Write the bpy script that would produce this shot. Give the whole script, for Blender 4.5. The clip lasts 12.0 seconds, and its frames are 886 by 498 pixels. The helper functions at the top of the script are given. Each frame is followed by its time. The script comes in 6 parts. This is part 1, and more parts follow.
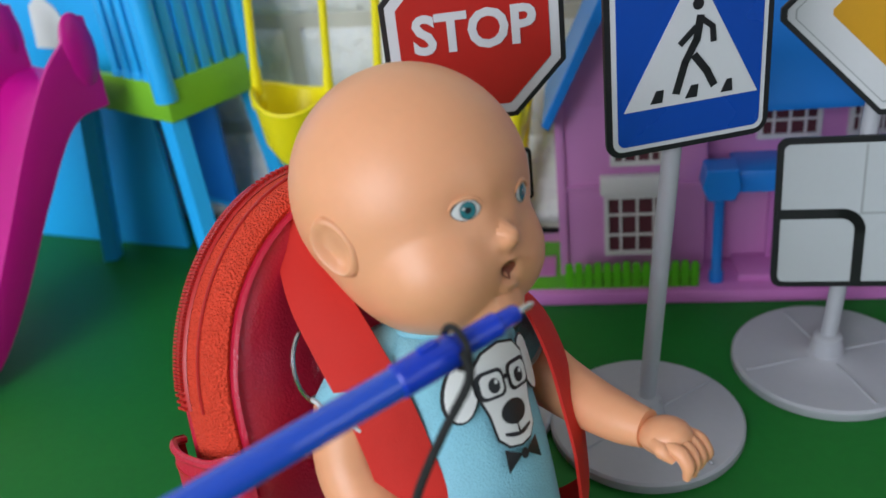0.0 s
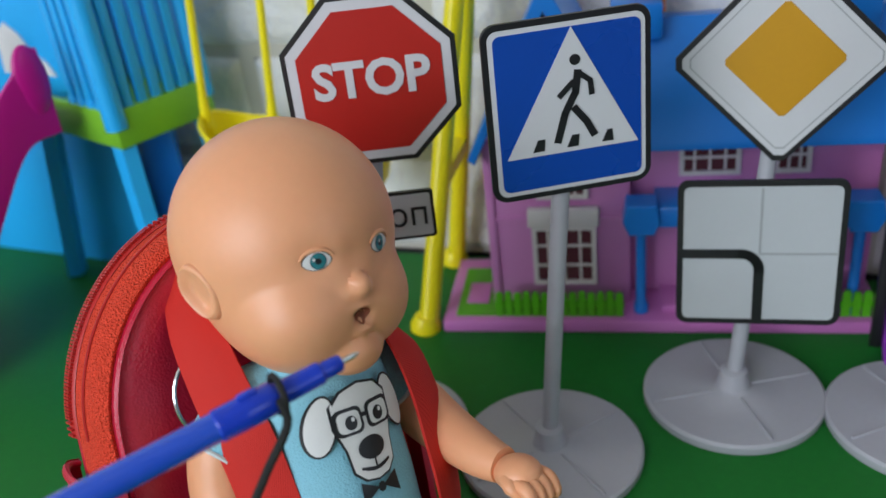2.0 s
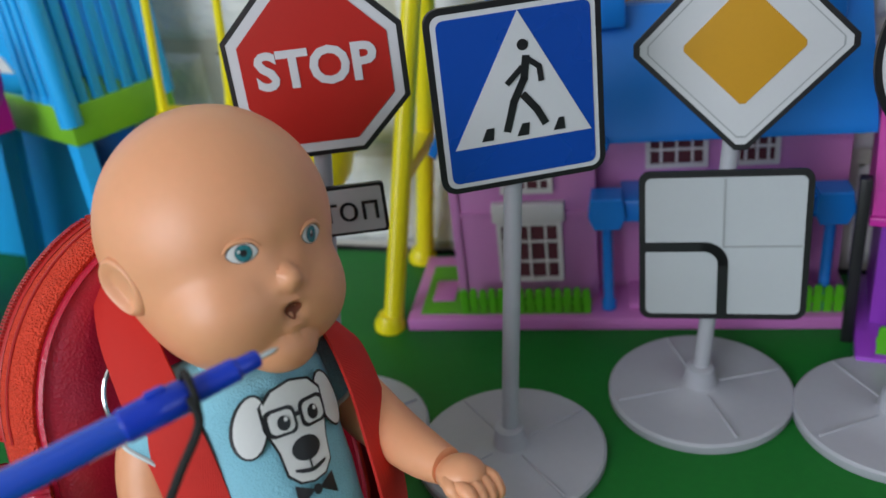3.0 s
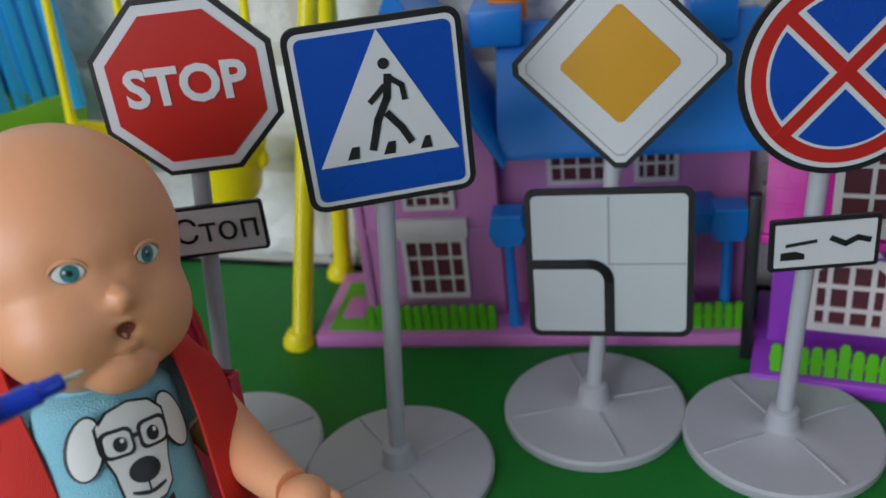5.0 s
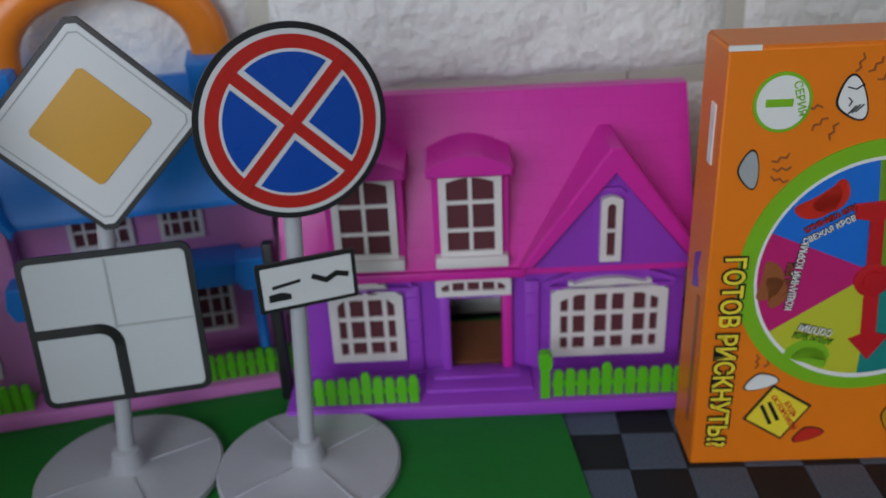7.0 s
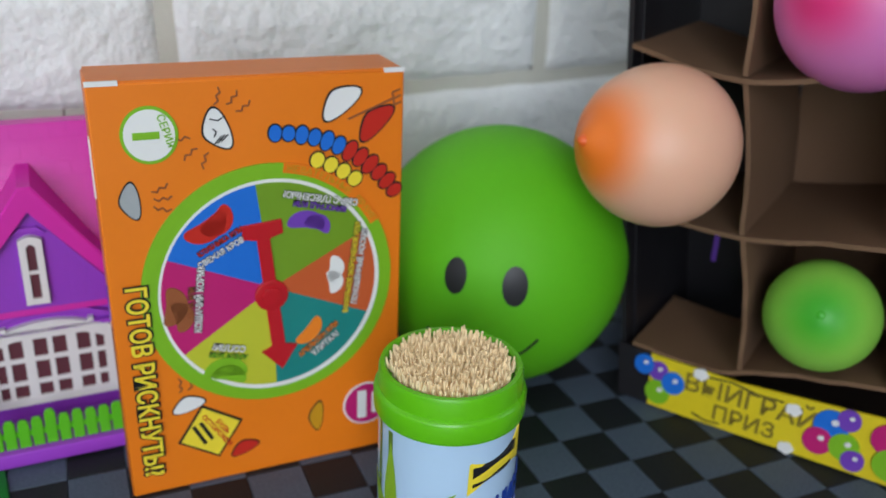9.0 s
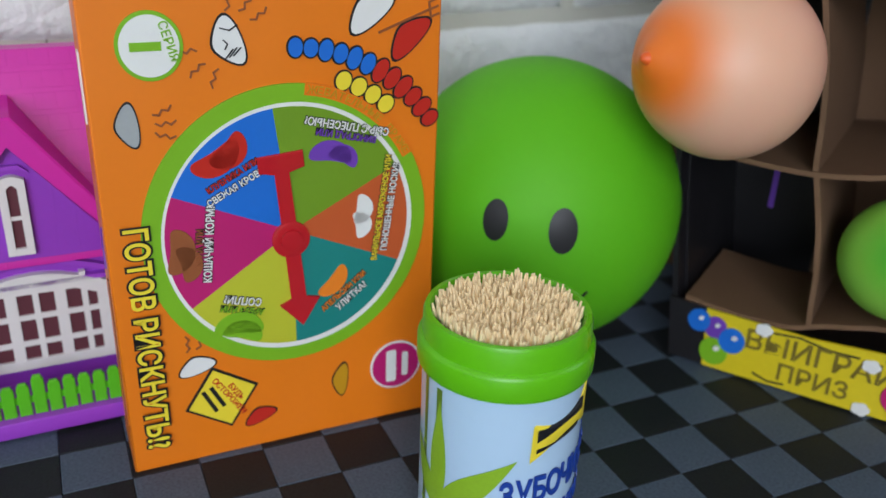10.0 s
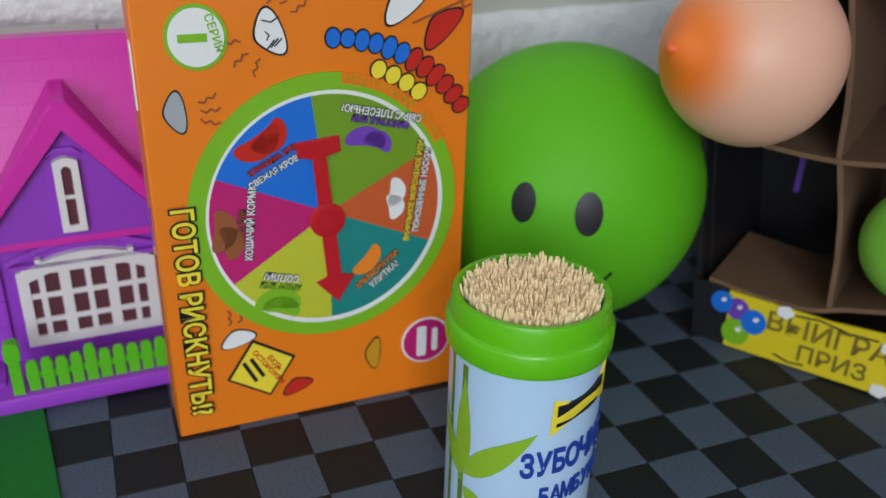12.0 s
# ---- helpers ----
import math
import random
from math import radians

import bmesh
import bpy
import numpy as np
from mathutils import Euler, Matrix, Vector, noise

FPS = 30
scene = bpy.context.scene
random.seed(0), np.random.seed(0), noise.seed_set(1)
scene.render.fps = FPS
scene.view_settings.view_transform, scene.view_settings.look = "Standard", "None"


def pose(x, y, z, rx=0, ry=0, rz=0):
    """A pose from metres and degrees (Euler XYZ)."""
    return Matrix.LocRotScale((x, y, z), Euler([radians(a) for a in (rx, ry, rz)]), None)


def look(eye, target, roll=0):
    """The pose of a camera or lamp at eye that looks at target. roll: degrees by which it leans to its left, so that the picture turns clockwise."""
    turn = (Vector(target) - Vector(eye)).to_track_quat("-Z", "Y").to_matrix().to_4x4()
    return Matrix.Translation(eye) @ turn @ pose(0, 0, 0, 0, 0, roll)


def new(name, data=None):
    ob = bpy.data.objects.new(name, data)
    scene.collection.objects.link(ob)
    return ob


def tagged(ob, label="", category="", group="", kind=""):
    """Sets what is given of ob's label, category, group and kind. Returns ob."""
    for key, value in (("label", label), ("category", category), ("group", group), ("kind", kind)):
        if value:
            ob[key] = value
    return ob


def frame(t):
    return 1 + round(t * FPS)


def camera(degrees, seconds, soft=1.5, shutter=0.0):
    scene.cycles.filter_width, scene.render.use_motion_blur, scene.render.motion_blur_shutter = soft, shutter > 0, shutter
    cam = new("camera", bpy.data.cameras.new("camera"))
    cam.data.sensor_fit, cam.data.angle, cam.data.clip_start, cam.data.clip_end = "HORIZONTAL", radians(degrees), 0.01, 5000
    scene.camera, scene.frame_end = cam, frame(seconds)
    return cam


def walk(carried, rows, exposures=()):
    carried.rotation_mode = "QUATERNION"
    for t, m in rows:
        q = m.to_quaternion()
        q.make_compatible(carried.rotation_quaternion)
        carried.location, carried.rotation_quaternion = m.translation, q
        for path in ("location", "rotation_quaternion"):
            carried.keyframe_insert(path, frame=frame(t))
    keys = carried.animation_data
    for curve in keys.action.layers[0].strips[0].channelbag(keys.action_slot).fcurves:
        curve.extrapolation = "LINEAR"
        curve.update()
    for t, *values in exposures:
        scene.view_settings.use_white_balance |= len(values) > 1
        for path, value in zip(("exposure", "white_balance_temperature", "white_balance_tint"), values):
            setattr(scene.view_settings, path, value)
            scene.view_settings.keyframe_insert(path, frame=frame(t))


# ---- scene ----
cam = camera(53.5, 12.0)
PATH = [
    (0, (-0.043, 0.012, 0.295), (-0.606, 1.669, -0.673), -7.1),
    (0.5, (-0.042, 0.011, 0.295), (-0.623, 1.667, -0.665), -7.0),
    (1, (-0.039, 0.015, 0.297), (-0.63, 1.668, -0.661), -7.0),
    (1.5, (-0.025, 0.022, 0.298), (-0.634, 1.67, -0.657), -7.1),
    (2, (0.014, 0.019, 0.311), (-0.601, 1.664, -0.645), -6.9),
    (2.5, (0.027, 0.025, 0.3), (-0.582, 1.675, -0.652), -7.2),
    (4.5, (0.048, 0.048, 0.298), (-0.555, 1.707, -0.642), -7.0),
    (5.5, (0.103, 0.052, 0.294), (-0.435, 1.744, -0.629), -6.3),
    (6, (0.117, 0.065, 0.294), (-0.346, 1.771, -0.641), -5.7),
    (6.5, (0.15, 0.05, 0.302), (-0.14, 1.809, -0.604), -4.9),
    (7, (0.16, 0.046, 0.292), (0.279, 1.846, -0.571), -2.8),
    (7.5, (0.177, 0.036, 0.283), (0.575, 1.823, -0.523), -1.1),
    (7.7, (0.201, 0.033, 0.285), (0.665, 1.807, -0.513), -0.2),
    (9.3, (0.254, 0.005, 0.294), (1.205, 1.571, -0.507), 2.5),
    (9.5, (0.25, 0.012, 0.293), (1.195, 1.577, -0.517), 2.3),
    (10, (0.254, 0.054, 0.253), (1.191, 1.616, -0.571), 2.3),
    (10.5, (0.255, 0.057, 0.249), (1.163, 1.616, -0.615), 2.1),
    (11, (0.251, 0.055, 0.252), (1.128, 1.626, -0.621), 1.8),
    (11.5, (0.248, 0.043, 0.261), (1.111, 1.618, -0.619), 1.8),
    (12, (0.249, 0.041, 0.264), (1.106, 1.617, -0.62), 2.0),
]
EXPOSURES = [(0, -0.33), (2.5, -0.45), (4.5, -0.57), (5.5, -0.57), (6.5, -0.68), (7, -0.76), (7.7, -0.64), (9.3, -0.12), (10.5, -0.15), (12, -0.22)]
walk(cam, [(t, look(eye, target, roll)) for t, eye, target, roll in PATH], EXPOSURES)
cam.data.dof.use_dof = True
cam.data.dof.focus_distance, cam.data.dof.aperture_fstop = 0.335, 8.2

# ---- world, lights, exposure ----
world = bpy.data.worlds.new("world")
scene.world = world
world.use_nodes = True
wn = world.node_tree
sky = wn.nodes.new("ShaderNodeTexSky")
sky.sky_type, sky.sun_disc = "NISHITA", False
sky.sun_elevation, sky.sun_rotation = radians(35), radians(200)
wn.nodes["Background"].inputs[1].default_value = 0.12
wn.links.new(sky.outputs[0], wn.nodes["Background"].inputs[0])

sun = new("sun", bpy.data.lights.new("sun", "SUN"))
sun.data.energy, sun.data.angle, sun.data.color = 0.6, radians(12), (1.0, 0.96, 0.9)
sun.matrix_world = look((-1.0, -3.0, 2.2), (0, 0, 0))


def window_light(name, x, y, z, tx, ty, tz, w, h, power, colour):
    lamp = new(name, bpy.data.lights.new(name, "AREA"))
    lamp.data.shape, lamp.data.size, lamp.data.size_y = "RECTANGLE", w, h
    lamp.data.energy, lamp.data.color = power, colour
    lamp.matrix_world = look((x, y, z), (tx, ty, tz))
    return lamp


window_light("window_daylight", -0.85, -1.52, 0.85, -0.85, 0.0, 0.85, 1.5, 1.2, 46, (0.79, 0.865, 1.0))
window_light("side_window_daylight", 1.92, -0.55, 0.85, 0.0, -0.55, 0.85, 1.0, 1.1, 5.5, (0.78, 0.89, 1.0))

# ---- materials ----


def mat(name, colour, rough=0.5, metal=0.0, grain=0.06, scale=60.0, bump=0.1, big=0.05, spec=0.5, coat=0.0, sss=0.0, sheen=0.0):
    """A surface of one base colour with fine grain and broad variation, and fine relief."""
    m = bpy.data.materials.new(name)
    m.use_nodes = True
    nt = m.node_tree
    b = nt.nodes["Principled BSDF"]
    b.inputs["Roughness"].default_value = rough
    b.inputs["Metallic"].default_value = metal
    b.inputs["Specular IOR Level"].default_value = spec
    b.inputs["Coat Weight"].default_value = coat
    b.inputs["Sheen Weight"].default_value = sheen
    if sss:
        b.inputs["Subsurface Weight"].default_value = sss
        b.inputs["Subsurface Radius"].default_value = (0.006, 0.003, 0.002)
        b.inputs["Subsurface Scale"].default_value = 0.6
    co = nt.nodes.new("ShaderNodeTexCoord")
    n1 = nt.nodes.new("ShaderNodeTexNoise")
    n1.inputs["Scale"].default_value, n1.inputs["Detail"].default_value = scale * 10, 6
    n2 = nt.nodes.new("ShaderNodeTexNoise")
    n2.inputs["Scale"].default_value, n2.inputs["Detail"].default_value = scale * 0.5, 3
    nt.links.new(co.outputs["Object"], n1.inputs["Vector"])
    nt.links.new(co.outputs["Object"], n2.inputs["Vector"])
    mx = nt.nodes.new("ShaderNodeMath")
    mx.operation = "MULTIPLY_ADD"
    nt.links.new(n1.outputs["Fac"], mx.inputs[0])
    mx.inputs[1].default_value = 2 * grain
    mx.inputs[2].default_value = 1 - grain - big
    ad = nt.nodes.new("ShaderNodeMath")
    ad.operation = "MULTIPLY_ADD"
    nt.links.new(n2.outputs["Fac"], ad.inputs[0])
    ad.inputs[1].default_value = 2 * big
    nt.links.new(mx.outputs[0], ad.inputs[2])
    vm = nt.nodes.new("ShaderNodeVectorMath")
    vm.operation = "SCALE"
    vm.inputs[0].default_value = colour
    nt.links.new(ad.outputs[0], vm.inputs["Scale"])
    nt.links.new(vm.outputs[0], b.inputs["Base Color"])
    rr = nt.nodes.new("ShaderNodeMath")
    rr.operation = "MULTIPLY_ADD"
    nt.links.new(n2.outputs["Fac"], rr.inputs[0])
    rr.inputs[1].default_value, rr.inputs[2].default_value = 0.16, max(0.02, rough - 0.08)
    nt.links.new(rr.outputs[0], b.inputs["Roughness"])
    if bump:
        bp = nt.nodes.new("ShaderNodeBump")
        bp.inputs["Strength"].default_value, bp.inputs["Distance"].default_value = bump, 0.0006
        nt.links.new(n1.outputs["Fac"], bp.inputs["Height"])
        nt.links.new(bp.outputs[0], b.inputs["Normal"])
    return m


def add_relief(m, kind, scale, strength, distance, squash=(1, 1, 1), darken=0.0):
    """A woven, grained or brick relief laid over a material."""
    nt = m.node_tree
    b = nt.nodes["Principled BSDF"]
    co = nt.nodes.new("ShaderNodeTexCoord")
    mp = nt.nodes.new("ShaderNodeMapping")
    mp.inputs["Scale"].default_value = squash
    nt.links.new(co.outputs["Object"], mp.inputs["Vector"])
    if kind == "voronoi":
        tx = nt.nodes.new("ShaderNodeTexVoronoi")
        tx.inputs["Scale"].default_value = scale
        out = tx.outputs["Distance"]
    elif kind == "noise":
        tx = nt.nodes.new("ShaderNodeTexNoise")
        tx.inputs["Scale"].default_value = scale
        out = tx.outputs["Fac"]
    elif kind == "wave":
        tx = nt.nodes.new("ShaderNodeTexWave")
        tx.inputs["Scale"].default_value, tx.inputs["Distortion"].default_value = scale, 1.5
        tx.inputs["Detail Scale"].default_value = 4
        out = tx.outputs["Fac"]
    else:
        tx = nt.nodes.new("ShaderNodeTexBrick")
        tx.inputs["Scale"].default_value = scale
        tx.inputs["Mortar Size"].default_value = 0.03
        tx.inputs["Color1"].default_value = tx.inputs["Color2"].default_value = (1, 1, 1, 1)
        tx.inputs["Mortar"].default_value = (0, 0, 0, 1)
        out = tx.outputs["Color"]
    nt.links.new(mp.outputs[0], tx.inputs["Vector"])
    if kind == "noise":
        tx.inputs["Detail"].default_value = 5
    bp = nt.nodes.new("ShaderNodeBump")
    bp.inputs["Strength"].default_value, bp.inputs["Distance"].default_value = strength, distance
    nt.links.new(out, bp.inputs["Height"])
    old = b.inputs["Normal"].links
    if old:
        nt.links.new(old[0].from_socket, bp.inputs["Normal"])
    nt.links.new(bp.outputs[0], b.inputs["Normal"])
    return m


def plastic(name, colour, rough=0.34):
    return mat(name, colour, rough, grain=0.03, big=0.05, bump=0.03, scale=40)


SKIN = mat("doll_vinyl", (0.83, 0.385, 0.200), 0.40, grain=0.03, big=0.07, bump=0.04, scale=30, sss=0.12)
EYE_WHITE = plastic("eye_white", (0.75, 0.75, 0.73), 0.15)
IRIS = mat("eye_teal", (0.03, 0.19, 0.21), 0.12, grain=0.3, scale=200)
BLACK = plastic("black_plastic", (0.012, 0.012, 0.014), 0.4)
MOUTH = mat("mouth_dark", (0.27, 0.065, 0.028), 0.6)
SHIRT = add_relief(mat("knit_blue", (0.25, 0.57, 0.69), 0.85, grain=0.12, scale=120, bump=0.3, sheen=0.05), "voronoi", 1300, 0.5, 0.0005)
HEM = mat("knit_white", (0.62, 0.68, 0.68), 0.9, grain=0.1, scale=120)
LEATHER = add_relief(mat("red_leatherette", (0.56, 0.016, 0.050), 0.30, grain=0.06, scale=60, bump=0.1), "voronoi", 900, 0.35, 0.0004)
FABRIC = add_relief(mat("orange_red_fabric", (0.78, 0.050, 0.016), 0.8, grain=0.22, scale=110, bump=0.5), "voronoi", 1100, 0.9, 0.0012)
RIBBON = add_relief(mat("red_ribbon", (0.60, 0.016, 0.008), 0.75, grain=0.08, scale=150, bump=0.2), "wave", 700, 0.3, 0.0003)
ZIP = plastic("zip_red", (0.50, 0.02, 0.018), 0.4)
CHROME = mat("steel", (0.75, 0.75, 0.75), 0.18, 1.0, grain=0.02, bump=0)
PENBLUE = plastic("pen_blue", (0.012, 0.05, 0.55), 0.16)
PENBODY = mat("pen_blue_tube", (0.02, 0.09, 0.62), 0.12, grain=0.02, bump=0, coat=0.6)
CORD = add_relief(mat("black_cord", (0.015, 0.015, 0.015), 0.8), "wave", 800, 0.5, 0.0004)

GREY = mat("sign_grey_plastic", (0.41, 0.42, 0.46), 0.42, grain=0.04, scale=30, bump=0.05)
FACE_WHITE = mat("sign_white", (0.62, 0.63, 0.65), 0.36, grain=0.02, scale=50, bump=0.03)
PALE = mat("sign_pale_grey", (0.50, 0.53, 0.55), 0.36, grain=0.02, scale=50, bump=0.03)
LINE = mat("sign_line_grey", (0.36, 0.38, 0.39), 0.4)
SIGN_RED = mat("sign_red", (0.46, 0.018, 0.014), 0.32, grain=0.03, scale=50, bump=0.03)
SIGN_BLUE = mat("sign_blue", (0.005, 0.062, 0.38), 0.28, grain=0.03, scale=50, bump=0.03)
SIGN_YEL = mat("sign_amber", (0.58, 0.29, 0.012), 0.36, grain=0.03, scale=50, bump=0.03)

PINK = plastic("house_pink", (0.64, 0.25, 0.56))
PINK2 = plastic("base_pink", (0.62, 0.20, 0.55))
PURPLE = add_relief(plastic("house_purple", (0.29, 0.045, 0.50)), "brick", 1.0, 0.35, 0.0008, (60, 60, 60))
PURPLE_PLAIN = plastic("base_purple", (0.33, 0.055, 0.56))
MAGENTA = add_relief(plastic("roof_magenta", (0.62, 0.02, 0.36)), "brick", 1.0, 0.6, 0.0009, (55, 55, 55))
MAGENTA_PLAIN = plastic("trim_magenta", (0.62, 0.02, 0.36))
ROOFBLUE = plastic("roof_blue", (0.008, 0.22, 0.74), 0.36)
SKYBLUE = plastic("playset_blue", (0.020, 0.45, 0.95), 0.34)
# playset blue darkened, with the shade under the tower put into the colour
SHADEBLUE = plastic("playset_shade_blue", (0.008, 0.16, 0.55), 0.4)
LIME = plastic("lime_green", (0.22, 0.55, 0.03), 0.4)
FENCE = plastic("fence_green", (0.10, 0.48, 0.012), 0.4)
YELLOW = plastic("swing_yellow", (0.95, 0.80, 0.010), 0.32)
SLIDE = plastic("slide_magenta", (0.58, 0.003, 0.25), 0.34)
ORANGE_P = plastic("handle_orange", (0.85, 0.23, 0.02), 0.3)
WINWHITE = plastic("window_white", (0.72, 0.68, 0.68), 0.4)
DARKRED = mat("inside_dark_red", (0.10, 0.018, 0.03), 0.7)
WOOD = add_relief(mat("inside_wood", (0.26, 0.09, 0.035), 0.6), "wave", 60, 0.2, 0.0004)

CARD_OR = mat("orange_card", (0.82, 0.20, 0.006), 0.42, grain=0.02, scale=40, bump=0.05)
CARD_EDGE = mat("orange_card_side", (0.72, 0.18, 0.012), 0.45, grain=0.03, scale=40)
WHEEL_G = mat("wheel_green", (0.20, 0.46, 0.015), 0.4, grain=0.03)
PRINT_WHITE = mat("print_white", (0.78, 0.78, 0.76), 0.45, grain=0.02)
PRINT_BLUE = mat("print_blue", (0.01, 0.15, 0.62), 0.42, grain=0.02)
PRINT_GREEN = mat("print_green", (0.16, 0.31, 0.015), 0.42, grain=0.02)
PRINT_RED = mat("print_brick", (0.55, 0.10, 0.025), 0.42, grain=0.02)
PRINT_TEAL = mat("print_teal", (0.01, 0.22, 0.20), 0.42, grain=0.02)
PRINT_OLIVE = mat("print_yellow_green", (0.50, 0.52, 0.03), 0.42, grain=0.02)
PRINT_PINK = mat("print_pink", (0.50, 0.012, 0.15), 0.42, grain=0.02)
PRINT_YEL = mat("print_yellow", (0.85, 0.68, 0.04), 0.42, grain=0.02)
PRINT_VIOLET = mat("print_violet", (0.16, 0.05, 0.42), 0.4, grain=0.02)
PRINT_BROWN = mat("print_brown", (0.30, 0.09, 0.03), 0.4, grain=0.02)
ARROW = plastic("spinner_red", (0.50, 0.012, 0.02), 0.25)
BEAN_RED = plastic("print_bean_red", (0.55, 0.025, 0.015), 0.3)

JAR_GREEN = plastic("lid_green", (0.12, 0.50, 0.006), 0.3)
JAR_LABEL = mat("label_pale_blue", (0.45, 0.63, 0.82), 0.22, grain=0.02, big=0.1, scale=20, bump=0.02)
LEAF = mat("label_leaf_green", (0.26, 0.46, 0.025), 0.3, grain=0.1, scale=60)
STALK = mat("label_stalk_green", (0.12, 0.22, 0.02), 0.3, grain=0.15, scale=60)
LABEL_TXT = mat("label_blue_text", (0.012, 0.05, 0.32), 0.3)
STICKS = mat("bamboo_wood", (0.95, 0.76, 0.46), 0.6, grain=0.10, scale=100)
BALLOON = mat("balloon_green", (0.115, 0.49, 0.010), 0.58, grain=0.015, big=0.05, scale=12, bump=0.0, sss=0.1, spec=0.3)
CARDBOARD = add_relief(mat("cardboard", (0.165, 0.088, 0.044), 0.8, grain=0.1, scale=60), "wave", 150, 0.15, 0.0004)
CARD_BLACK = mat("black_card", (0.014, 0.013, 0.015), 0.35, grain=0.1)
STRIP_YEL = mat("strip_yellow", (0.70, 0.55, 0.012), 0.45, grain=0.06, scale=40)
STRIP_TXT = mat("strip_olive_text", (0.20, 0.15, 0.015), 0.5)
MATGREEN = mat("green_foam", (0.010, 0.165, 0.022), 0.50, grain=0.12, big=0.12, scale=24, bump=0.15, spec=0.22)
TABLE_DARK = mat("tile_dark", (0.011, 0.013, 0.016), 0.6, grain=0.7, big=0.12, scale=70, bump=0.3, spec=0.3)
TABLE_BLUE = mat("tile_slate_blue", (0.074, 0.099, 0.142), 0.6, grain=0.6, big=0.1, scale=70, bump=0.3, spec=0.3)
BRICK_W = add_relief(mat("foam_brick_white", (0.84, 0.84, 0.82), 0.55, grain=0.05, big=0.08, scale=30, bump=0.3), "noise", 130, 0.9, 0.004)
MORTAR = mat("foam_mortar", (0.60, 0.58, 0.50), 0.75, grain=0.12, scale=80, bump=0.5)
PLASTER = mat("room_plaster", (0.66, 0.64, 0.60), 0.8, grain=0.04, scale=4)
FLOORWOOD = add_relief(mat("room_floor_wood", (0.30, 0.20, 0.12), 0.5, scale=6), "wave", 6, 0.2, 0.002)


def blush(name, base, tip, cx, cy, cz, r0, r1, rough=0.46):
    """A balloon whose rubber is tinted round its nipple."""
    m = mat(name, base, rough, grain=0.015, big=0.03, scale=12, bump=0.0, sss=0.15)
    nt = m.node_tree
    b = nt.nodes["Principled BSDF"]
    src = b.inputs["Base Color"].links[0].from_socket
    co = nt.nodes.new("ShaderNodeTexCoord")
    d = nt.nodes.new("ShaderNodeVectorMath")
    d.operation = "DISTANCE"
    d.inputs[1].default_value = (cx, cy, cz)
    nt.links.new(co.outputs["Object"], d.inputs[0])
    mr = nt.nodes.new("ShaderNodeMapRange")
    mr.interpolation_type = "SMOOTHSTEP"
    for i, v in ((1, r0), (2, r1), (3, 1.0), (4, 0.0)):
        mr.inputs[i].default_value = v
    nt.links.new(d.outputs["Value"], mr.inputs[0])
    mix = nt.nodes.new("ShaderNodeMix")
    mix.data_type = "RGBA"
    nt.links.new(mr.outputs[0], mix.inputs[0])
    nt.links.new(src, mix.inputs[6])
    mix.inputs[7].default_value = (*tip, 1)
    nt.links.new(mix.outputs[2], b.inputs["Base Color"])
    return m


# ---- building helpers ----


def mesh_of(name, bm, mats, smooth=True):
    me = bpy.data.meshes.new(name)
    bmesh.ops.recalc_face_normals(bm, faces=bm.faces)
    bm.to_mesh(me)
    bm.free()
    for m in mats if isinstance(mats, (list, tuple)) else [mats]:
        me.materials.append(m)
    if smooth:
        me.polygons.foreach_set("use_smooth", [True] * len(me.polygons))
        me.set_sharp_from_angle(angle=radians(38))
    return me


def part(name, bm, material, parent, label="", m=None):
    ob = new(name, bm if isinstance(bm, bpy.types.Mesh) else mesh_of(name, bm, material))
    ob.parent = parent
    if m is not None:
        ob.matrix_basis = m
    if label:
        ob["label"] = label
    return ob


def thing(name, label, category, m, group="", kind=""):
    ob = new(name)
    ob.empty_display_size = 0.02
    ob.matrix_basis = m
    return tagged(ob, label, category, group, kind)


def single(name, bm, material, label, category, m=None, group="", kind=""):
    ob = new(name, mesh_of(name, bm, material))
    if m is not None:
        ob.matrix_basis = m
    return tagged(ob, label, category, group, kind)


def slab(x0, x1, y0, y1, z0, z1, bevel=0.0, seg=2, bm=None):
    bm = bm or bmesh.new()
    g = bmesh.ops.create_cube(bm, size=1, matrix=Matrix.Translation(((x0 + x1) / 2, (y0 + y1) / 2, (z0 + z1) / 2)) @ Matrix.Diagonal((abs(x1 - x0), abs(y1 - y0), abs(z1 - z0), 1)))
    if bevel:
        es = list({e for v in g["verts"] for e in v.link_edges})
        bmesh.ops.bevel(bm, geom=es, offset=bevel, segments=seg, affect="EDGES", profile=0.5)
    return bm


def prism(pts, y0, y1, bevel=0.0, bm=None, seg=1):
    """An outline in x and z, pushed through from y0 to y1."""
    bm = bm or bmesh.new()
    a = [bm.verts.new((x, y0, z)) for x, z in pts]
    b = [bm.verts.new((x, y1, z)) for x, z in pts]
    front = bm.faces.new(a)
    bm.faces.new(b[::-1])
    n = len(pts)
    for i in range(n):
        bm.faces.new((a[i], b[i], b[(i + 1) % n], a[(i + 1) % n]))
    if bevel:
        bmesh.ops.bevel(bm, geom=list(front.edges), offset=bevel, segments=seg, affect="EDGES", profile=0.5)
    return bm


